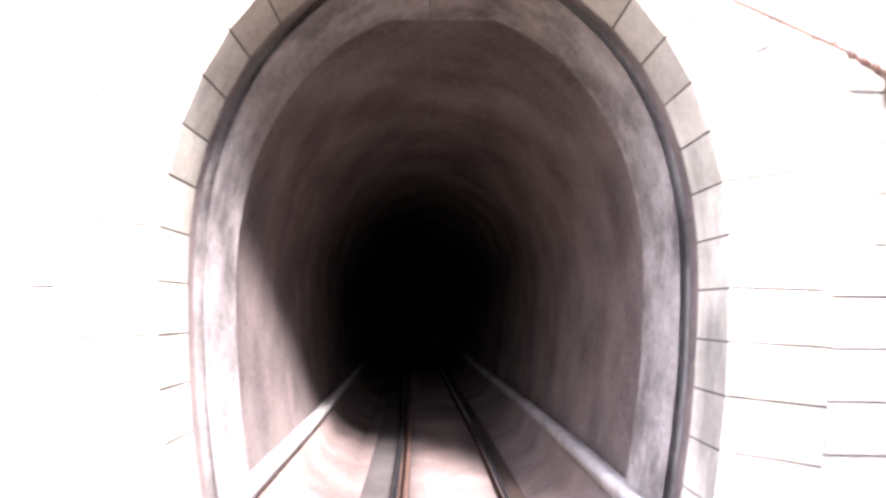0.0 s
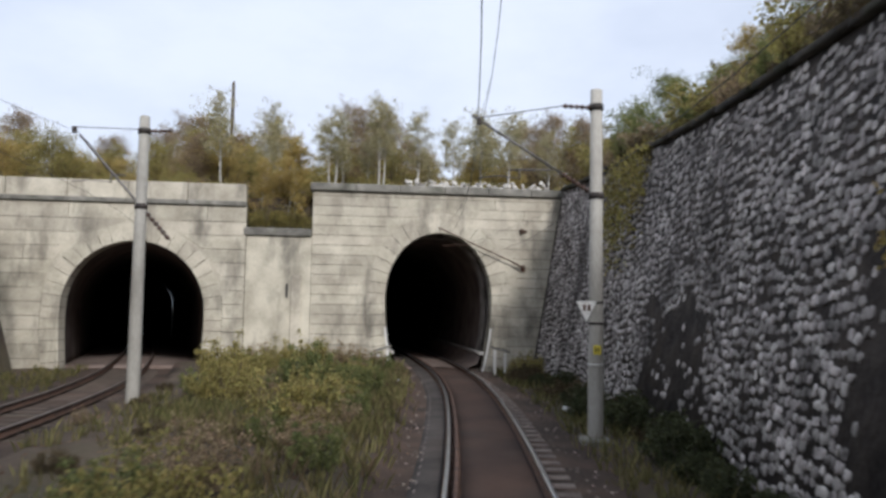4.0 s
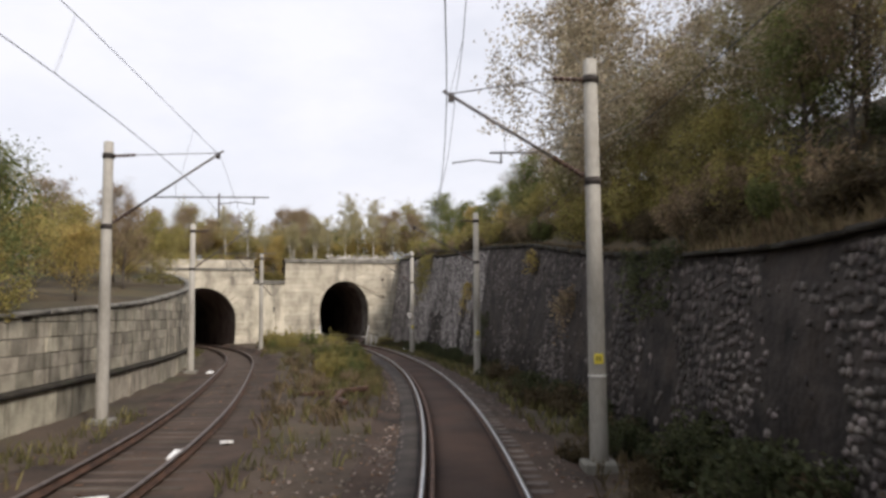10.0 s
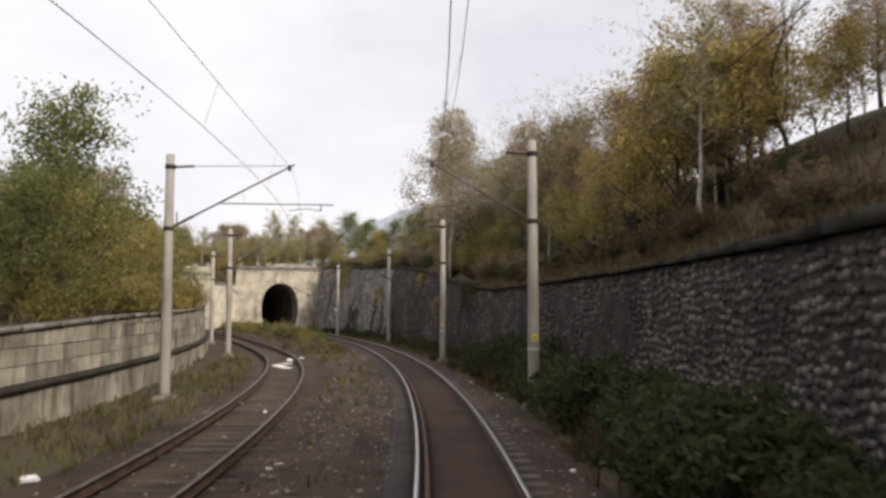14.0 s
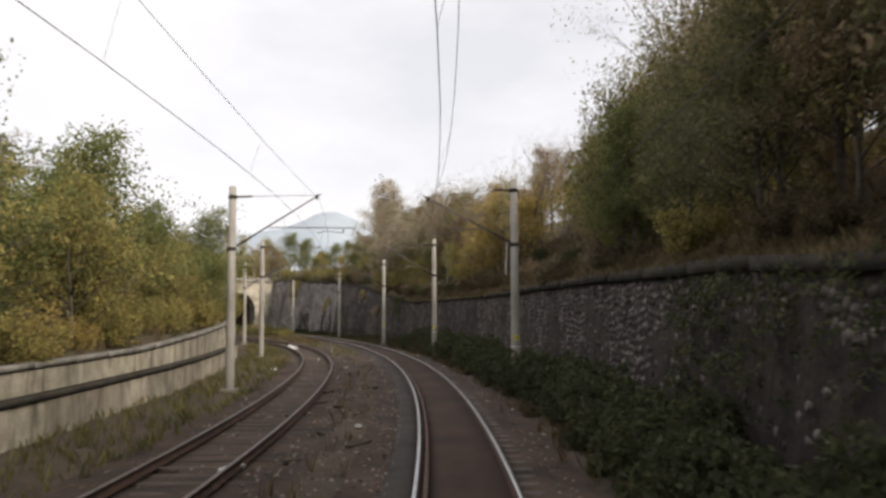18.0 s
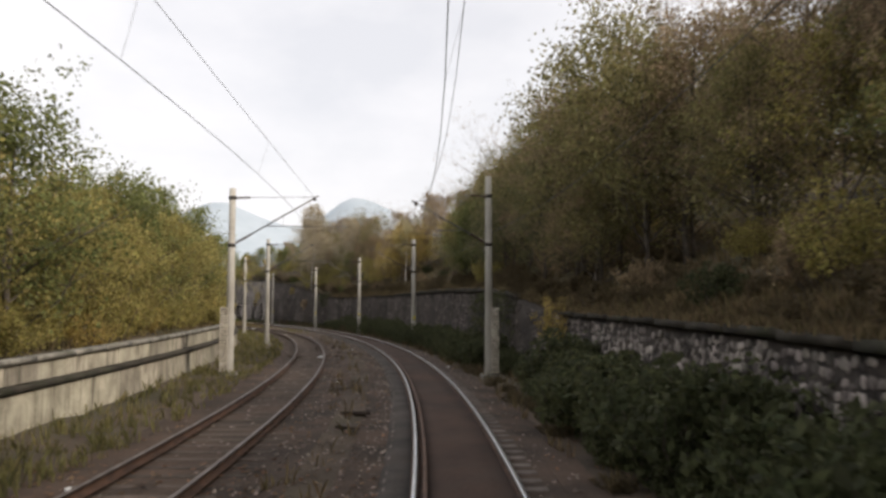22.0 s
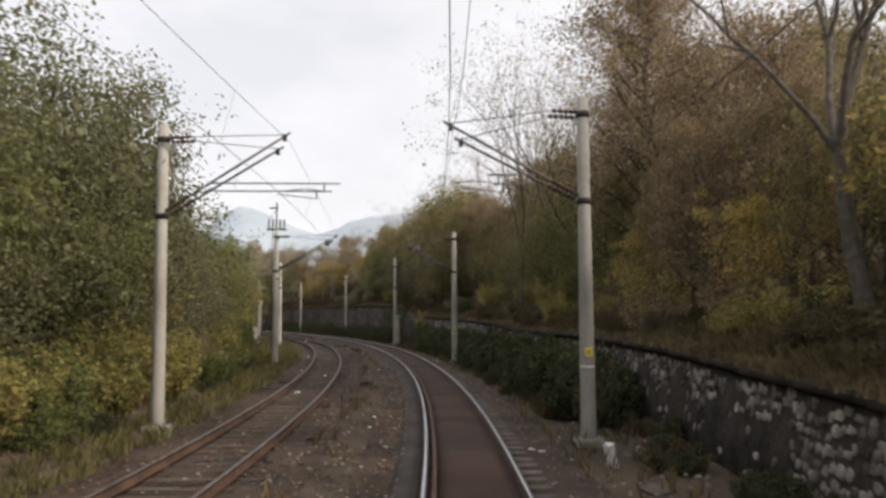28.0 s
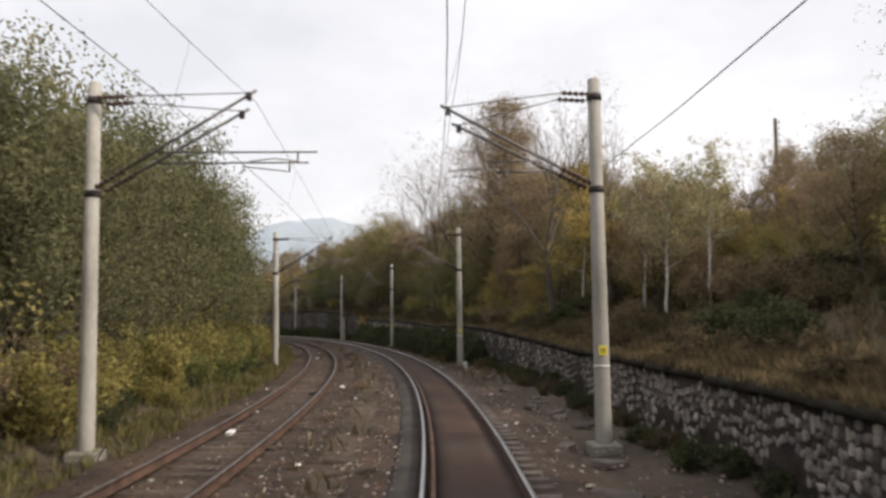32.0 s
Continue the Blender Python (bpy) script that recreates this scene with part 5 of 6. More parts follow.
scatter(["dark", "russet", "thin", "thin", "silver"], 26, 104, 154, 9.5, 17, 0.75, 1.1)
for s, u, k in ((127, 7.6, 1.25), (131, 8.4, 1.4), (134.5, 7.6, 1.3), (137.5, 9.0, 1.2), (123, 8.2, 1.2), (119, 8.0, 1.0)):
    plant(veg.choice(("dark", "dark", "russet")), s, u, k, veg.uniform(0, 360))
scatter(["dark", "green", "dark", "silver", "russet", "dark"], 24, 150, 173, 7.2, 11, 0.5, 0.85)
scatter(["russet", "gold", "dark", "green", "russet", "thin"], 18, 173, 190, 7.4, 11.5, 0.5, 0.85)
scatter(["thin", "russet", "thin", "olive"], 22, 148, 184, 11, 19, 0.8, 1.1)
for s, u, k in ((180, 9.5, 1.1), (177, 11.5, 1.2), (184, 10.0, 1.0)):
    plant("russet", s, u, k, veg.uniform(0, 360))
plant("bare", 192.2, 7.2, 1.15)
plant("bare", 194.8, 9.4, 0.75, 120)
plant("tall_russet", 174.5, 8.8, 1.28, 40)
plant("tall_russet", 170.0, 10.8, 1.0, 140)
plant("birch_gold", 194.3, 8.2, 1.4)
plant("olive", 193.4, 9.6, 1.0)
plant("birch", 199.5, 9.4, 1.0)
plant("thin", 160.5, 6.6, 1.25, 30)
plant("thin", 163.5, 8.0, 1.35, 200)
plant("thin", 168.5, 7.4, 1.25, 110)
plant("thin", 166, 8.2, 1.3)
scatter(["russet", "birch_gold", "thin", "russet", "olive", "birch"], 40, 188, 228, 11.5, 24, 0.42, 0.68)
scatter(["shrub_russet", "shrub_olive", "scrub", "shrub_green", "scrub"], 80, 62, 200, 5.9, 9.0, 0.5, 0.95)
scatter(["scrub"], 75, 60, 232, 5.45, 6.6, 0.5, 0.95)
scatter(["scrub", "scrub", "shrub_green"], 54, 190, 232, 6.4, 13, 0.6, 1.0)
scatter(["scrub"], 24, 2, 60, 5.6, 7.0, 0.6, 1.0)
scatter(["shrub_russet", "scrub"], 24, 196, 230, 9.5, 16, 0.7, 1.1)
scatter(["olive", "russet", "birch_gold", "russet", "gold", "dark"], 20, 188, 202, 9.5, 14, 0.5, 0.75)
scatter(["olive", "russet", "dark", "birch", "green"], 18, 203, 222, 13.5, 19, 0.42, 0.62)
plant("silver", 213, 14.5, 0.95)
plant("birch", 204, 8.6, 1.0)
plant("birch", 205.2, 9.8, 0.95, 50)
plant("green", 224, 10.5, 0.7)
scatter(["olive", "dark", "russet", "green", "birch"], 40, 205, 224, 14, 22, 0.4, 0.62)
scatter(["olive", "dark", "russet", "green"], 14, 226, 238, 9.5, 16, 0.6, 0.95)
scatter(["dark", "olive", "russet", "green"], 40, 192, 240, 22, 40, 0.4, 0.6)
scatter(["shrub_olive", "shrub_russet", "scrub", "scrub"], 40, 192, 234, 9, 14, 0.8, 1.2)
scatter(["russet", "dark", "gold", "olive", "russet"], 36, 184, 208, 10, 20, 0.3, 0.52)
scatter(["russet", "dark", "olive"], 24, 184, 208, 20, 34, 0.5, 0.75)
scatter(["shrub_olive", "shrub_russet", "olive", "gold"], 44, 3, 60, -32, -15.5, 0.45, 0.8)
scatter(["shrub_green", "scrub"], 38, 62, 128, 2.3, 3.1, 0.3, 0.55)
scatter(["scrub"], 10, 128, 140, 2.3, 3.1, 0.2, 0.35)
scatter(["shrub_green", "scrub"], 22, 140, 186, 2.3, 3.1, 0.3, 0.55)
# brambles at the foot of the right wall
scatter(["shrub_green", "shrub_green", "scrub"], 40, 64, 100, 3.4, 4.5, 0.7, 1.25)
scatter(["shrub_green"], 22, 72, 101, 3.1, 4.3, 1.1, 1.65)
scatter(["shrub_green"], 31, 100, 128, 3.1, 4.6, 0.9, 1.45)
scatter(["shrub_green"], 9, 128, 140, 3.9, 4.6, 0.7, 1.0)
scatter(["shrub_green"], 56, 138, 187, 3.4, 4.7, 1.2, 1.8)
scatter(["shrub_green"], 30, 139, 186, 2.9, 3.6, 0.5, 0.8)
scatter(["shrub_green", "scrub"], 22, 186, 206, 3.8, 4.6, 0.35, 0.65)
scatter(["shrub_green", "scrub", "shrub_green"], 56, 3, 66, 2.8, 4.1, 0.4, 0.85)
plant("shrub_gold", 136.2, 4.75, 1.15, 0, 1.3)
# verge between the tracks near the portal
for _ in range(60):
    s = 2.5 + 44 * veg.uniform(0, 1) ** 1.6
    plant(veg.choice(["shrub_bright", "shrub_russet", "shrub_bright", "shrub_olive"]), s, veg.uniform(-4.4 if s > 16 else -8.0, -2.7), veg.uniform(0.35, 0.75), veg.uniform(0, 360))
for _ in range(46):
    s = veg.uniform(12, 58)
    plant(veg.choice(["shrub_russet", "scrub", "scrub", "shrub_russet"]), s, veg.uniform(float(left_u(s)) + 2.0, -2.9), veg.uniform(0.16, 0.36), veg.uniform(0, 360))
plant("shrub_bright", 12.5, -4.9, 0.95)
plant("shrub_bright", 27, -4.6, 0.7)
scatter(["shrub_olive", "shrub_russet", "shrub_bright"], 12, 0.6, 3.0, -8.2, -3.0, 0.3, 0.5)
scatter(["shrub_olive", "shrub_green"], 5, 0.8, 3.5, 2.7, 4.0, 0.3, 0.5)
plant("shrub_russet", 203.5, -2.6, 0.28)
# left bank
scatter(["olive", "green", "olive", "green", "olive"], 24, 56, 98, -16.5, -11.3, 0.75, 1.1)
scatter(["olive", "green", "olive", "green", "olive"], 34, 98, 152, -16.0, -11.3, 0.85, 1.25)
scatter(["shrub_olive", "shrub_olive", "shrub_olive", "shrub_gold"], 50, 58, 152, -12.4, -10.6, 0.7, 1.0)
scatter(["olive", "gold", "russet"], 26, 18, 66, -24, -14, 0.6, 0.95)
scatter(["green", "silver", "silver", "olive"], 26, 153, 178, -15, -11.2, 0.6, 0.95)
scatter(["silver", "green", "silver", "olive"], 22, 176, 206, -14.5, -10.9, 1.0, 1.3)
for s, u, k in ((178.5, -11.0, 1.45), (182.5, -11.8, 1.4), (174.5, -11.4, 1.15), (188, -12.5, 1.45)):
    plant("silver", s, u, k, veg.uniform(0, 360))
scatter(["shrub_olive", "shrub_olive", "shrub_russet", "shrub_olive"], 34, 168, 226, -10.6, -9.3, 0.8, 1.25)
scatter(["scrub", "shrub_green"], 26, 198, 232, 3.9, 4.6, 0.3, 0.55)
scatter(["shrub_bright"], 36, 152, 208, -10.8, -9.0, 0.8, 1.25)
scatter(["shrub_bright", "shrub_olive", "shrub_green"], 40, 156, 232, -9.4, -8.3, 0.4, 0.75)
scatter(["russet", "olive", "russet", "silver", "dark"], 26, 200, 232, -16, -10.2, 0.9, 1.25)
scatter(["olive", "gold", "green", "russet"], 34, 60, 230, -40, -18, 1.0, 1.4)
for k in KINDS.values():
    if k not in [KINDS[q] for q in used]:
        for o in (*k.children_recursive, k):
            bpy.data.objects.remove(o)


# ---- grass, gravel and litter ----
def grass(name, label, mat, areas, seed, tall, on_wall=False):
    """Tufts of bent blades, each a narrow triangle pair."""
    rng = np.random.default_rng(seed)
    S, U = [], []
    for n, s0, s1, u0, u1 in areas:
        S.append(rng.uniform(s0, s1, n))
        U.append(rng.uniform(u0, u1, n))
    S, U = np.concatenate(S), np.concatenate(U)
    keep = np.full(len(S), True) if on_wall else (np.abs(U) > 1.7) & (np.abs(U - left_u(S)) > 1.5)
    S, U = S[keep], U[keep]
    per = 6
    S, U = np.repeat(S, per) + rng.normal(0, 0.07, len(S) * per), np.repeat(U, per) + rng.normal(0, 0.07, len(U) * per)
    base = place(S, wall_u(S, wall_top(S)) + U, wall_top(S) + np.where(S < 90, 0.06, np.where(S < 128, 0.16, 0.13))) if on_wall else place(S, U, ground_z(S, U) - 0.03)
    h = tall * rng.uniform(0.4, 1.25, len(S))
    a = rng.uniform(0, 2 * np.pi, len(S))
    lean = rng.uniform(0.1, 0.6, len(S)) * h
    side = np.stack([-np.sin(a), np.cos(a), 0 * a], -1) * (0.012 + 0.01 * rng.random(len(S)))[:, None]
    mid = base + np.stack([np.cos(a) * lean * 0.35, np.sin(a) * lean * 0.35, h * 0.6], -1)
    tip = base + np.stack([np.cos(a) * lean, np.sin(a) * lean, h], -1)
    v = np.stack([base - side, base + side, mid + side * 0.7, tip], 1).reshape(-1, 3)
    f = np.arange(len(v)).reshape(-1, 4)
    tagged(new(name, fast_mesh(name, v, f, mat)), label, "grass", kind="stuff")


grass("green_grass", "tufts of green and yellow grass on verges", GRASS, ((1300, 1.5, 20, -7.5, -1.8), (650, 20, 52, -4.0, -1.8), (500, 8, 22, -8.6, -2.0), (160, 22, 58, -7.0, -2.0), (420, 1, 22, -17, -13), (900, 2, 60, 1.9, 4.0), (110, 50, 85, -4.4, -1.9), (420, 0.3, 4.5, -8.5, -2.5), (240, 0.3, 4.5, 2.3, 4.2), (1400, 55, 160, -9.4, -6.4), (2400, 150, 232, -9.6, -6.6), (1500, 0, 60, 5.8, 9), (1200, -8, -1, -24, 6)), 41, 0.32)
grass("straw_grass", "tufts of dry straw-coloured grass on banks", STRAW, ((500, 3, 60, -6.0, -1.9), (4200, 60, 228, 5.7, 12), (1200, 186, 228, 5.5, 16), (3200, 186, 232, 5.2, 5.9), (1600, 60, 186, 5.3, 5.9), (700, 60, 200, 1.9, 4.4), (120, 90, 228, -3.2, -2.0), (2600, 60, 230, 5.3, 6.6), (800, 60, 150, -14, -10)), 42, 0.36)

grass("wall_top_grass", "dry dark grass and moss overhanging the wall top", STRAW, ((5200, 62, 232, -0.12, 0.55), (3200, 186, 234, -0.12, 0.6), (700, 1, 62, -0.1, 0.5)), 43, 0.2, True)


def gravel(name, label, mat, areas, seed, low, high):
    """Loose stones as squat eight-sided lumps, too many to count."""
    rng = np.random.default_rng(seed)
    S, U = [], []
    for n, s0, s1, u0, u1 in areas:
        S.append(rng.uniform(s0, s1, n))
        U.append(rng.uniform(u0, u1, n))
    S, U = np.concatenate(S), np.concatenate(U)
    n = len(S)
    c = place(S, U, np.maximum(ground_z(S, U), -0.24))
    r = rng.uniform(low, high, (n, 1))
    a = rng.uniform(0, 6.28, (n, 1)) + np.array([0, 1.57, 3.14, 4.71])[None] + rng.uniform(-0.3, 0.3, (n, 4))
    ring = np.stack([np.cos(a) * r * rng.uniform(0.7, 1.2, (n, 4)), np.sin(a) * r * rng.uniform(0.7, 1.2, (n, 4)), rng.uniform(0.0, 0.3, (n, 4)) * r], -1) + c[:, None]
    top = np.stack([np.cos(a) * r * 0.5, np.sin(a) * r * 0.5, np.full((n, 4), 0.75) * r + rng.uniform(-0.1, 0.1, (n, 4)) * r], -1) + c[:, None]
    v = np.concatenate([ring, top], 1).reshape(-1, 3)
    b = np.arange(n)[:, None] * 8
    f = np.concatenate([np.stack([b[:, 0] + q for q in quad], -1) for quad in ((0, 1, 5, 4), (1, 2, 6, 5), (2, 3, 7, 6), (3, 0, 4, 7), (4, 5, 6, 7))])
    tagged(new(name, fast_mesh(name, v, f, mat)), label, "gravel", kind="stuff")


LOOSE = material("loose_stone", (0.06, 0.049, 0.041), (0.24, 0.195, 0.165), 2.0, 0.95, 0.3, 20.0, 0.6)
gravel("gravel", "brown and grey ballast stones beside rails", LOOSE, ((5200, 60, 228, -3.5, -1.3), (2600, 0, 230, 0.95, 1.9), (2200, 0, 230, -1.9, -0.95), (1800, 80, 228, -6.4, -3.2), (700, 186, 226, 1.8, 4.2)), 51, 0.02, 0.055)


def fallen_leaves(areas, seed):
    """Dry leaves lying loosely on the ground."""
    rng = np.random.default_rng(seed)
    S = np.concatenate([rng.uniform(a, b, n) for n, a, b, _, _ in areas])
    U = np.concatenate([rng.uniform(a, b, n) for n, _, _, a, b in areas])
    p = place(S, U, ground_z(S, U) + rng.uniform(0.01, 0.035, len(S)))
    a = rng.uniform(0, 6.28, len(S))
    w = rng.uniform(0.03, 0.075, (len(S), 1))
    x = np.stack([np.cos(a), np.sin(a), rng.uniform(-0.35, 0.35, len(S))], -1) * w
    y = np.stack([-np.sin(a), np.cos(a), rng.uniform(-0.35, 0.35, len(S))], -1) * w * 0.6
    v = np.stack([p - x, p - y, p + x, p + y], 1).reshape(-1, 3)
    tagged(new("leaf_litter", fast_mesh("leaf_litter", v, np.arange(len(v)).reshape(-1, 4), FALLEN)), "brown fallen leaves scattered over ballast and bank", "leaves", kind="stuff")


fallen_leaves(((2500, 5, 50, -8.5, -1.5), (5000, 40, 230, -4.0, -1.2), (7000, 150, 232, -6.8, -1.2), (3500, 150, 232, -9.0, -6.4), (2500, 40, 230, -9.0, -6.0), (3000, 60, 230, 1.3, 4.4), (7000, 60, 230, 5.5, 12), (3000, 190, 230, 5.5, 12)), 61)


# ---- small things ----
def wooden_pole(m, height, label, cross=False):
    ob = thing("wooden_pole", m, label, "pole")
    part("post", tube_mesh("post", [(0, 0, -0.4), (0, 0, height * 0.5), (0, 0, height)], [0.13, 0.115, 0.09], BARK, 10), ob)
    if cross:
        for k in range(4):
            z = height - 0.25 - 0.32 * k
            part("insulator", tube_mesh("insulator", [(0.13, 0, z), (0.2, 0, z + 0.02), (0.2, 0, z + 0.16)], [0.012, 0.02, 0.035], CERAMIC, 8), ob)
    return ob


wooden_pole(at(195.2, 18.1, float(ground_z(195.2, 18.1))), 12.2 - float(ground_z(195.2, 18.1)), "weathered wooden telegraph pole on the bank", True)
wooden_pole(at(-13.2, -11.2, float(ground_z(-13.2, -11.2))), 16.0 - float(ground_z(-13.2, -11.2)), "tall plain pole standing above the portals")


def portal_bracket():
    """Cantilever fixed to the portal face with its two insulators and a stay wire."""
    ob = thing("portal_bracket", PORTAL_POSE, "rusty catenary bracket fixed to the portal face", "bracket")
    part("foot_plate", box_mesh("foot_plate", 3.55, 3.75, -0.10, -0.03, 4.25, 4.55, RUST, 0.01), ob)
    part("insulator", shade_rings(3.6, 4.42, 3.1, 4.68, 0.06, 5), ob, "ribbed brown insulator", pose(0, -0.25, 0))
    part("bracket_tube", tube_mesh("bracket_tube", [(3.65, -0.1, 4.4), (3.1, -0.25, 4.68), (-0.3, -0.35, 6.15)], 0.028, RUST, 8), ob, "rusty slanted tube")
    part("steady_arm", tube_mesh("steady_arm", [(1.35, -0.35, 5.42), (0.2, -0.4, 5.36), (-0.1, -0.4, 5.34)], 0.014, RUST, 6), ob)
    part("stay_wire", tube_mesh("stay_wire", [(1.2, -0.3, 5.5), (5.5, -0.15, 7.3)], 0.006, WIRE, 5), ob)
    part("hook", box_mesh("hook", 3.45, 3.8, -0.12, -0.03, 6.05, 6.16, RUST, 0.01), ob, "rusty iron hook")
    part("hook", box_mesh("hook", 3.5, 3.62, -0.2, -0.03, 6.0, 6.2, RUST, 0.01), ob, "rusty iron hook")


portal_bracket()


def handrail(s, u, way, label):
    """Two white posts with a slanted slab on top, stepping down away from the mouth."""
    ob = thing("handrail", at(s, u, -0.25), label, "handrail", "stub rails at the portal")
    for x, top in ((0.0, 1.02), (0.42, 0.9)):
        part("post", box_mesh("post", way * x - 0.05, way * x + 0.05, -0.05 - x * 0.5, 0.05 - x * 0.5, -0.1, top, WHITE, 0.012), ob)
    v = []
    for x, y, z in ((-0.14, 0.07, 1.08), (0.6, -0.3, 0.9)):
        v += [(way * x, y - 0.09, z), (way * x, y + 0.09, z), (way * x, y + 0.09, z + 0.1), (way * x, y - 0.09, z + 0.1)]
    part("top_rail", mesh_of("top_rail", v, [(0, 1, 2, 3), (7, 6, 5, 4), (0, 4, 5, 1), (1, 5, 6, 2), (2, 6, 7, 3), (3, 7, 4, 0)], COPING), ob)


handrail(1.3, 2.15, 1, "short white-posted handrail beside the tunnel mouth")
handrail(1.3, -2.5, -1, "short white-posted handrail beside the tunnel mouth")
for sgn in (-1, 1):
    v = []
    for k in range(7):
        z = -0.35 + 2.0 * k / 6
        x = MID_R + sgn * (arch_right(z) - 0.02)
        v += [(x, -0.045, z), (x + sgn * 0.09, -0.045, z), (x + sgn * 0.09, -0.028, z), (x, -0.028, z)]
    f = []
    for k in range(6):
        for q in range(4):
            f.append((k * 4 + q, k * 4 + (q + 1) % 4, (k + 1) * 4 + (q + 1) % 4, (k + 1) * 4 + q))
    part("white_edge", mesh_of("white_edge", v, f, WHITE), portal_r, "white painted warning edge")


def barrel_insulator(m, label, wire):
    ob = thing("wire_tensioner", m, label, "tensioner", "grey barrels on the wires")
    pts = [(0, 0, -0.19), (0, 0, -0.16), (0, 0, -0.08), (0, 0, 0.08), (0, 0, 0.16), (0, 0, 0.19)]
    part("barrel", tube_mesh("barrel", pts, [0.04, 0.11, 0.14, 0.14, 0.11, 0.04], TUBE, 16), ob)
    part("hanging_wire", tube_mesh("hanging_wire", [(0, 0, 0.15), (0, 0, wire)], 0.006, WIRE, 5), ob)
    part("hanging_wire", tube_mesh("hanging_wire", [(0, 0, -0.15), (0, 0, -0.75)], 0.006, WIRE, 5), ob)


barrel_insulator(at(160.0, 0.48, 6.38), "grey barrel weight hanging from catenary wires", 0.75)
barrel_insulator(at(160.5, -4.75, 6.63), "grey barrel weight hanging from catenary wires", 0.6)


def switch_frame():
    """Steel head frame on the side mast near the middle of the curve."""
    ob = thing("switch_frame", at(160.5, -7.6), "steel switch frame with insulators on mast top", "switch")
    part("riser", tube_mesh("riser", [(0, 0, 7.2), (0, 0, 8.9)], 0.04, BAND, 8), ob)
    part("cross_bar", box_mesh("cross_bar", -0.55, 0.55, -0.05, 0.05, 7.32, 7.42, BAND, 0.01), ob)
    part("cross_bar", box_mesh("cross_bar", -0.4, 0.1, -0.05, 0.05, 8.55, 8.63, BAND, 0.01), ob)
    for x in (-0.42, -0.2, 0.2, 0.42):
        part("insulator", shade_rings(x, 7.43, x, 7.95, 0.06, 4), ob, "ribbed brown insulator")
    part("down_lead", tube_mesh("down_lead", [(-0.22, -0.16, 7.3), (-0.22, -0.18, 4.0), (-0.22, -0.19, 0.2)], 0.02, BAND, 6), ob)
    part("blade", tube_mesh("blade", [(-0.42, 0, 7.95), (0.0, 0, 8.5)], 0.015, TUBE, 6), ob)


switch_frame()


def return_wire():
    """Earth wire slung along the outer side of the masts, anchored on the portal."""
    stops = [(0.0, 2.75, 5.3)] + [(s, u + 0.25, 5.55) for s, u in RIGHT_MASTS]
    ob = tagged(new("return_wire"), "thin dark wire slung along the masts", "wire")
    for a, b in zip(stops, stops[1:]):
        pts = [place(a[0] + (b[0] - a[0]) * f, a[1] + (b[1] - a[1]) * f, a[2] + (b[2] - a[2]) * f - 0.6 * f * (1 - f)) for f in (0, 0.17, 0.33, 0.5, 0.67, 0.83, 1)]
        part("span", tube_mesh("span", pts, 0.009, WIRE, 5), ob)


return_wire()


# loose stones, slabs and litter beside the tracks
junk = random.Random(9)


def slab(s, u, size, mat, name, label, category, lift=0.0, tilt=8.0):
    bm = bmesh.new()
    a, b, h = size
    box(bm, -a / 2, a / 2, -b / 2, b / 2, 0, h, min(h, b) * 0.18)
    for v in bm.verts:
        v.co += Vector((junk.uniform(-1, 1), junk.uniform(-1, 1), junk.uniform(-1, 1))) * min(size) * 0.12
    ob = new(name, bm_mesh(name, bm, mat))
    ob.matrix_basis = at(s, u, float(ground_z(s, u)) - 0.02 + lift, junk.uniform(0, 180)) @ pose(0, 0, 0, junk.uniform(-tilt, tilt), junk.uniform(-tilt, tilt), 0)
    return tagged(ob, label, category, "rubbish beside the tracks")


for s, u in ((193.8, 2.9), (197.8, 2.8), (206.7, 3.1), (208.0, 3.0), (210.5, 3.0), (211.7, 2.9), (216.0, 2.2), (220.9, 2.1), (213.5, 3.2), (203.5, 2.7), (200.5, 3.2), (218.3, 2.6), (209.3, 2.5)):
    slab(s, u, (junk.uniform(0.35, 0.8), junk.uniform(0.2, 0.4), junk.uniform(0.08, 0.16)), SLEEPER, "broken_slab", "broken grey concrete slab lying on gravel", "slab")
slab(191.5, 2.75, (0.16, 0.16, 0.5), WHITE, "marker_stone", "leaning white-painted marker stone", "stone", 0, 25)
slab(14.5, 2.65, (0.9, 0.18, 0.1), PAPER, "pale_plank", "pale plank leaning on the ground", "plank", 0.1, 30)
slab(12.0, 3.2, (0.7, 0.2, 0.1), SLEEPER, "broken_slab", "broken grey concrete slab lying on gravel", "slab")
for s, u in ((53.5, -3.3), (55.0, -3.0), (51.5, -3.6)):
    slab(s, u, (2.6, 0.16, 0.14), RUST, "scrap_beam", "rusty scrap beam lying in the grass", "beam", 0.1, 8)
for s, u, k in ((66.5, -5.9, 1.0), (68.0, -5.7, 0.9), (62.5, -5.6, 0.5), (120.5, -4.1, 0.45), (93.5, -6.9, 0.3), (37.7, -10.0, 0.4), (115.9, -2.2, 0.2), (9.5, -2.2, 0.2), (61, -5.0, 0.25), (178, -5.0, 0.2), (202, -3.4, 0.2), (214, -5.2, 0.25)):
    slab(s, u, (k, k * 0.6, 0.07), PAPER, "litter", "crumpled white plastic sheet on the ground", "litter", 0.04, 12)
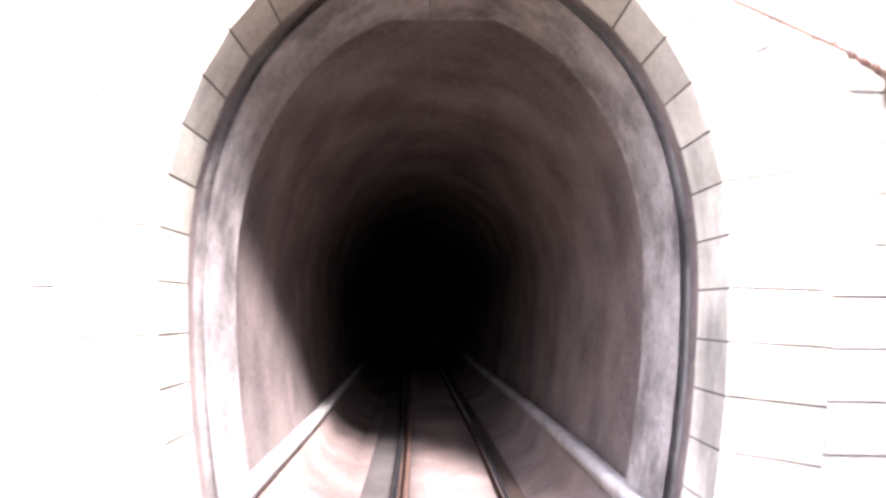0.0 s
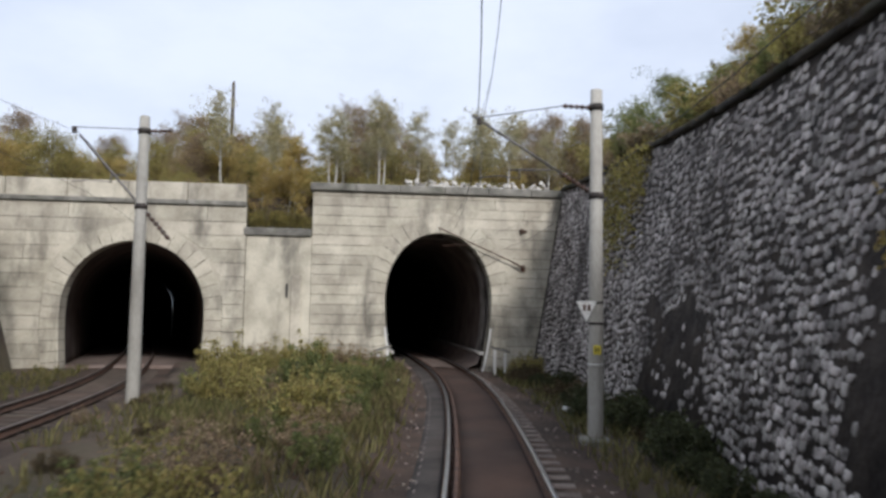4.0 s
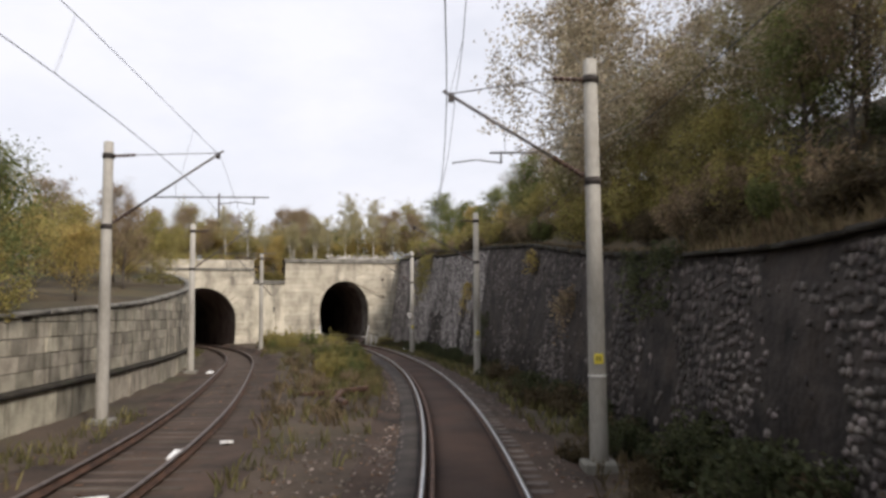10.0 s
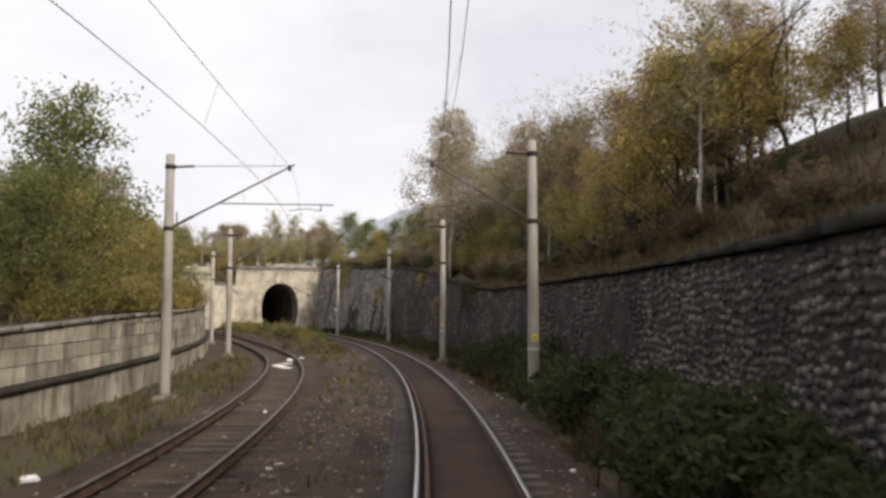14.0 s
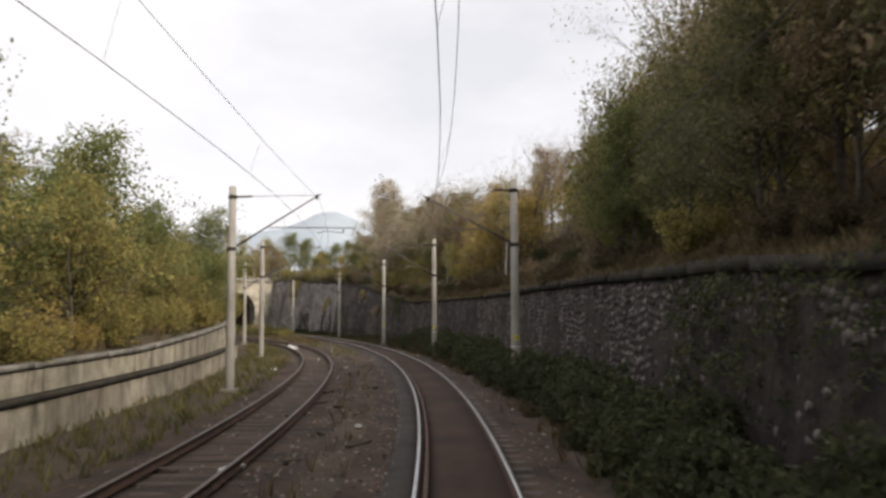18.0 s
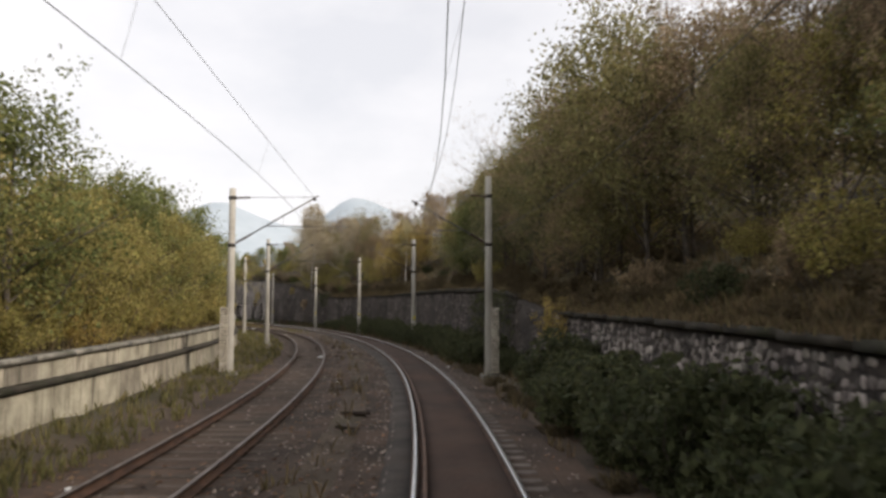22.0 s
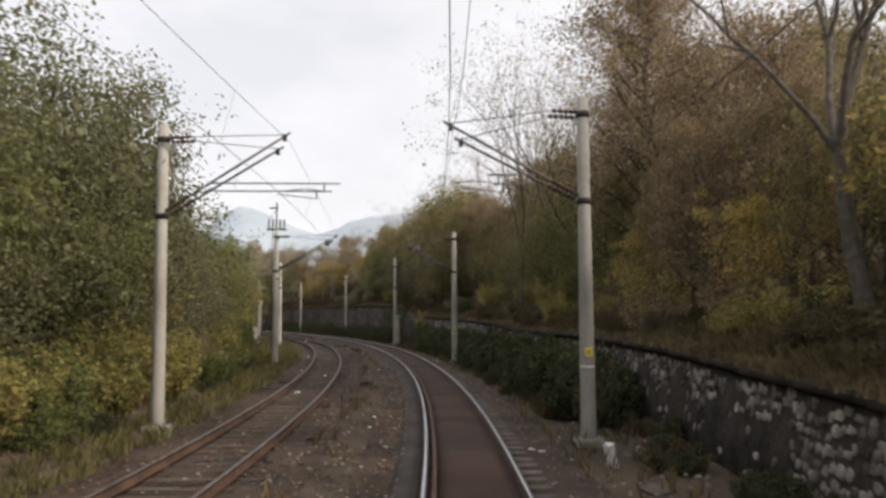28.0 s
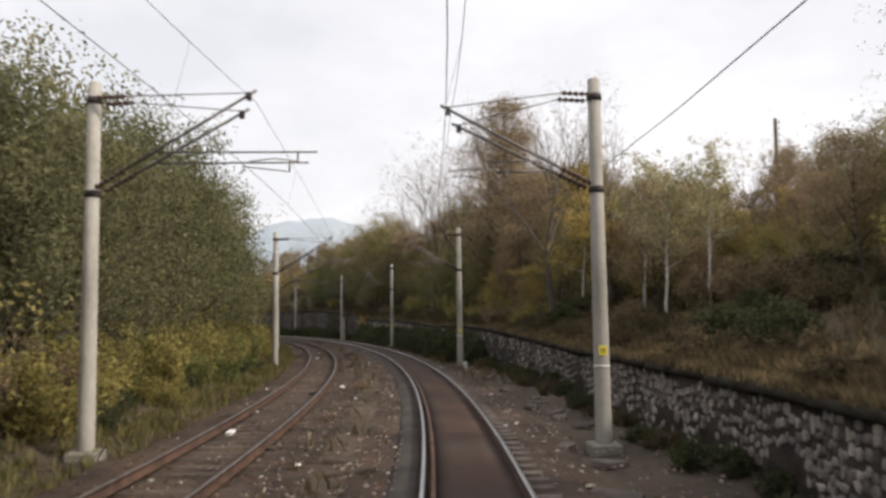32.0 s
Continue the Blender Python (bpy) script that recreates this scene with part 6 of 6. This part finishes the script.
for _ in range(120):
    s = junk.uniform(60, 230)
    slab(s, junk.choice((junk.uniform(-3.3, -1.4), junk.uniform(-6.4, -3.3), junk.uniform(1.2, 2.2))), (junk.uniform(0.07, 0.16), junk.uniform(0.05, 0.1), 0.04), junk.choice((PAPER, SLEEPER, PANEL)), "pale_stone", "small pale stone or scrap on the gravel", "stone", 0.02)


for _ in range(34):
    s = junk.uniform(95, 230)
    slab(s, junk.choice((junk.uniform(-3.3, -1.9), junk.uniform(-6.3, -5.2), junk.uniform(-4.2, -3.6))), (junk.uniform(0.4, 1.0), junk.uniform(0.1, 0.2), junk.uniform(0.05, 0.09)), OLD_WOOD, "timber_scrap", "rotten dark timber scrap lying on the ballast", "timber", 0.02, 5)


def stone_heap():
    """Loose white stones laid on the portal's top."""
    rng = np.random.default_rng(61)
    n = 420
    u = rng.uniform(-1.6, 5.2, n)
    row = rng.uniform(0, 1, n)
    c = place(-1.3 - row * 0.9, u, 7.9 + 0.75 * rng.random(n) * (1 - np.abs(row - 0.5)))
    r = rng.uniform(0.07, 0.15, (n, 1))
    a = rng.uniform(0, 6.28, (n, 1)) + np.array([0, 1.57, 3.14, 4.71])[None]
    ring = np.stack([np.cos(a) * r, np.sin(a) * r, -0.4 * r + 0 * a], -1) + c[:, None]
    top = np.stack([np.cos(a) * r * 0.7, np.sin(a) * r * 0.7, 0.6 * r + 0 * a], -1) + c[:, None]
    v = np.concatenate([ring, top], 1).reshape(-1, 3)
    b = np.arange(n) * 8
    f = np.concatenate([np.stack([b + q for q in quad], -1) for quad in ((0, 1, 5, 4), (1, 2, 6, 5), (2, 3, 7, 6), (3, 0, 4, 7), (4, 5, 6, 7), (3, 2, 1, 0))])
    white = material("white_heap_stone", (0.30, 0.28, 0.25), (0.6, 0.57, 0.52), 2.0, 0.9, 0.3, 20.0, 0.4)
    tagged(new("stone_heap", fast_mesh("stone_heap", v, f, white)), "row of loose white stones above the portal", "stones", kind="stuff")


stone_heap()


def climber(s0, s1, z0, z1, leaf, n, seed, name, label):
    """Leaves and thin stems hanging on the face of the retaining wall."""
    rng = np.random.default_rng(seed)
    ob = tagged(new(name), label, "plant", "plants on the wall")
    s, z = rng.uniform(s0, s1, n), z0 + (z1 - z0) * np.sqrt(rng.random(n))
    pts = place(s, wall_u(s, z) - rng.uniform(0.05, 0.4, n), z)
    v, f = leaf_cloud(rng, pts, 0.28, 14, 0.06)
    part("foliage", fast_mesh("foliage", v, f, leaf), ob)
    for k in range(10):
        q = rng.uniform(s0, s1)
        pts = [place(q + 0.25 * math.sin(j + k), wall_u(q, z1) - 0.12 - 0.02 * j, z1 - (z1 - z0) * j / 4) for j in range(5)]
        part("stem", tube_mesh("stem", pts, [0.02, 0.016, 0.012, 0.008, 0.004], BARK, 4), ob)


climber(8.4, 12.6, 3.3, 7.7, LEAF_OLIVE, 230, 71, "hanging_creeper", "yellow-green creeper hanging down the stone wall")
climber(26.5, 29.0, 2.4, 4.6, LEAF_GOLD, 40, 72, "wall_shrub", "golden shrub growing from the stone wall")
climber(43.8, 45.0, 4.2, 5.2, LEAF_GOLD, 24, 73, "wall_shrub", "golden shrub growing from the stone wall")
climber(33.0, 35.0, 0.5, 2.6, LEAF_BRAMBLE, 40, 74, "wall_shrub", "green creeper low on the stone wall")
climber(50.0, 52.0, 1.5, 3.4, LEAF_RUSSET, 40, 75, "wall_shrub", "brown creeper growing on stone wall")
climber(118.0, 128.0, 0.6, 3.2, LEAF_BRAMBLE, 150, 76, "hanging_creeper", "dark green creeper covering the stone wall")
climber(58.0, 62.0, 2.2, 4.0, LEAF_BRAMBLE, 80, 77, "hanging_creeper", "dark green creeper hanging over the wall")
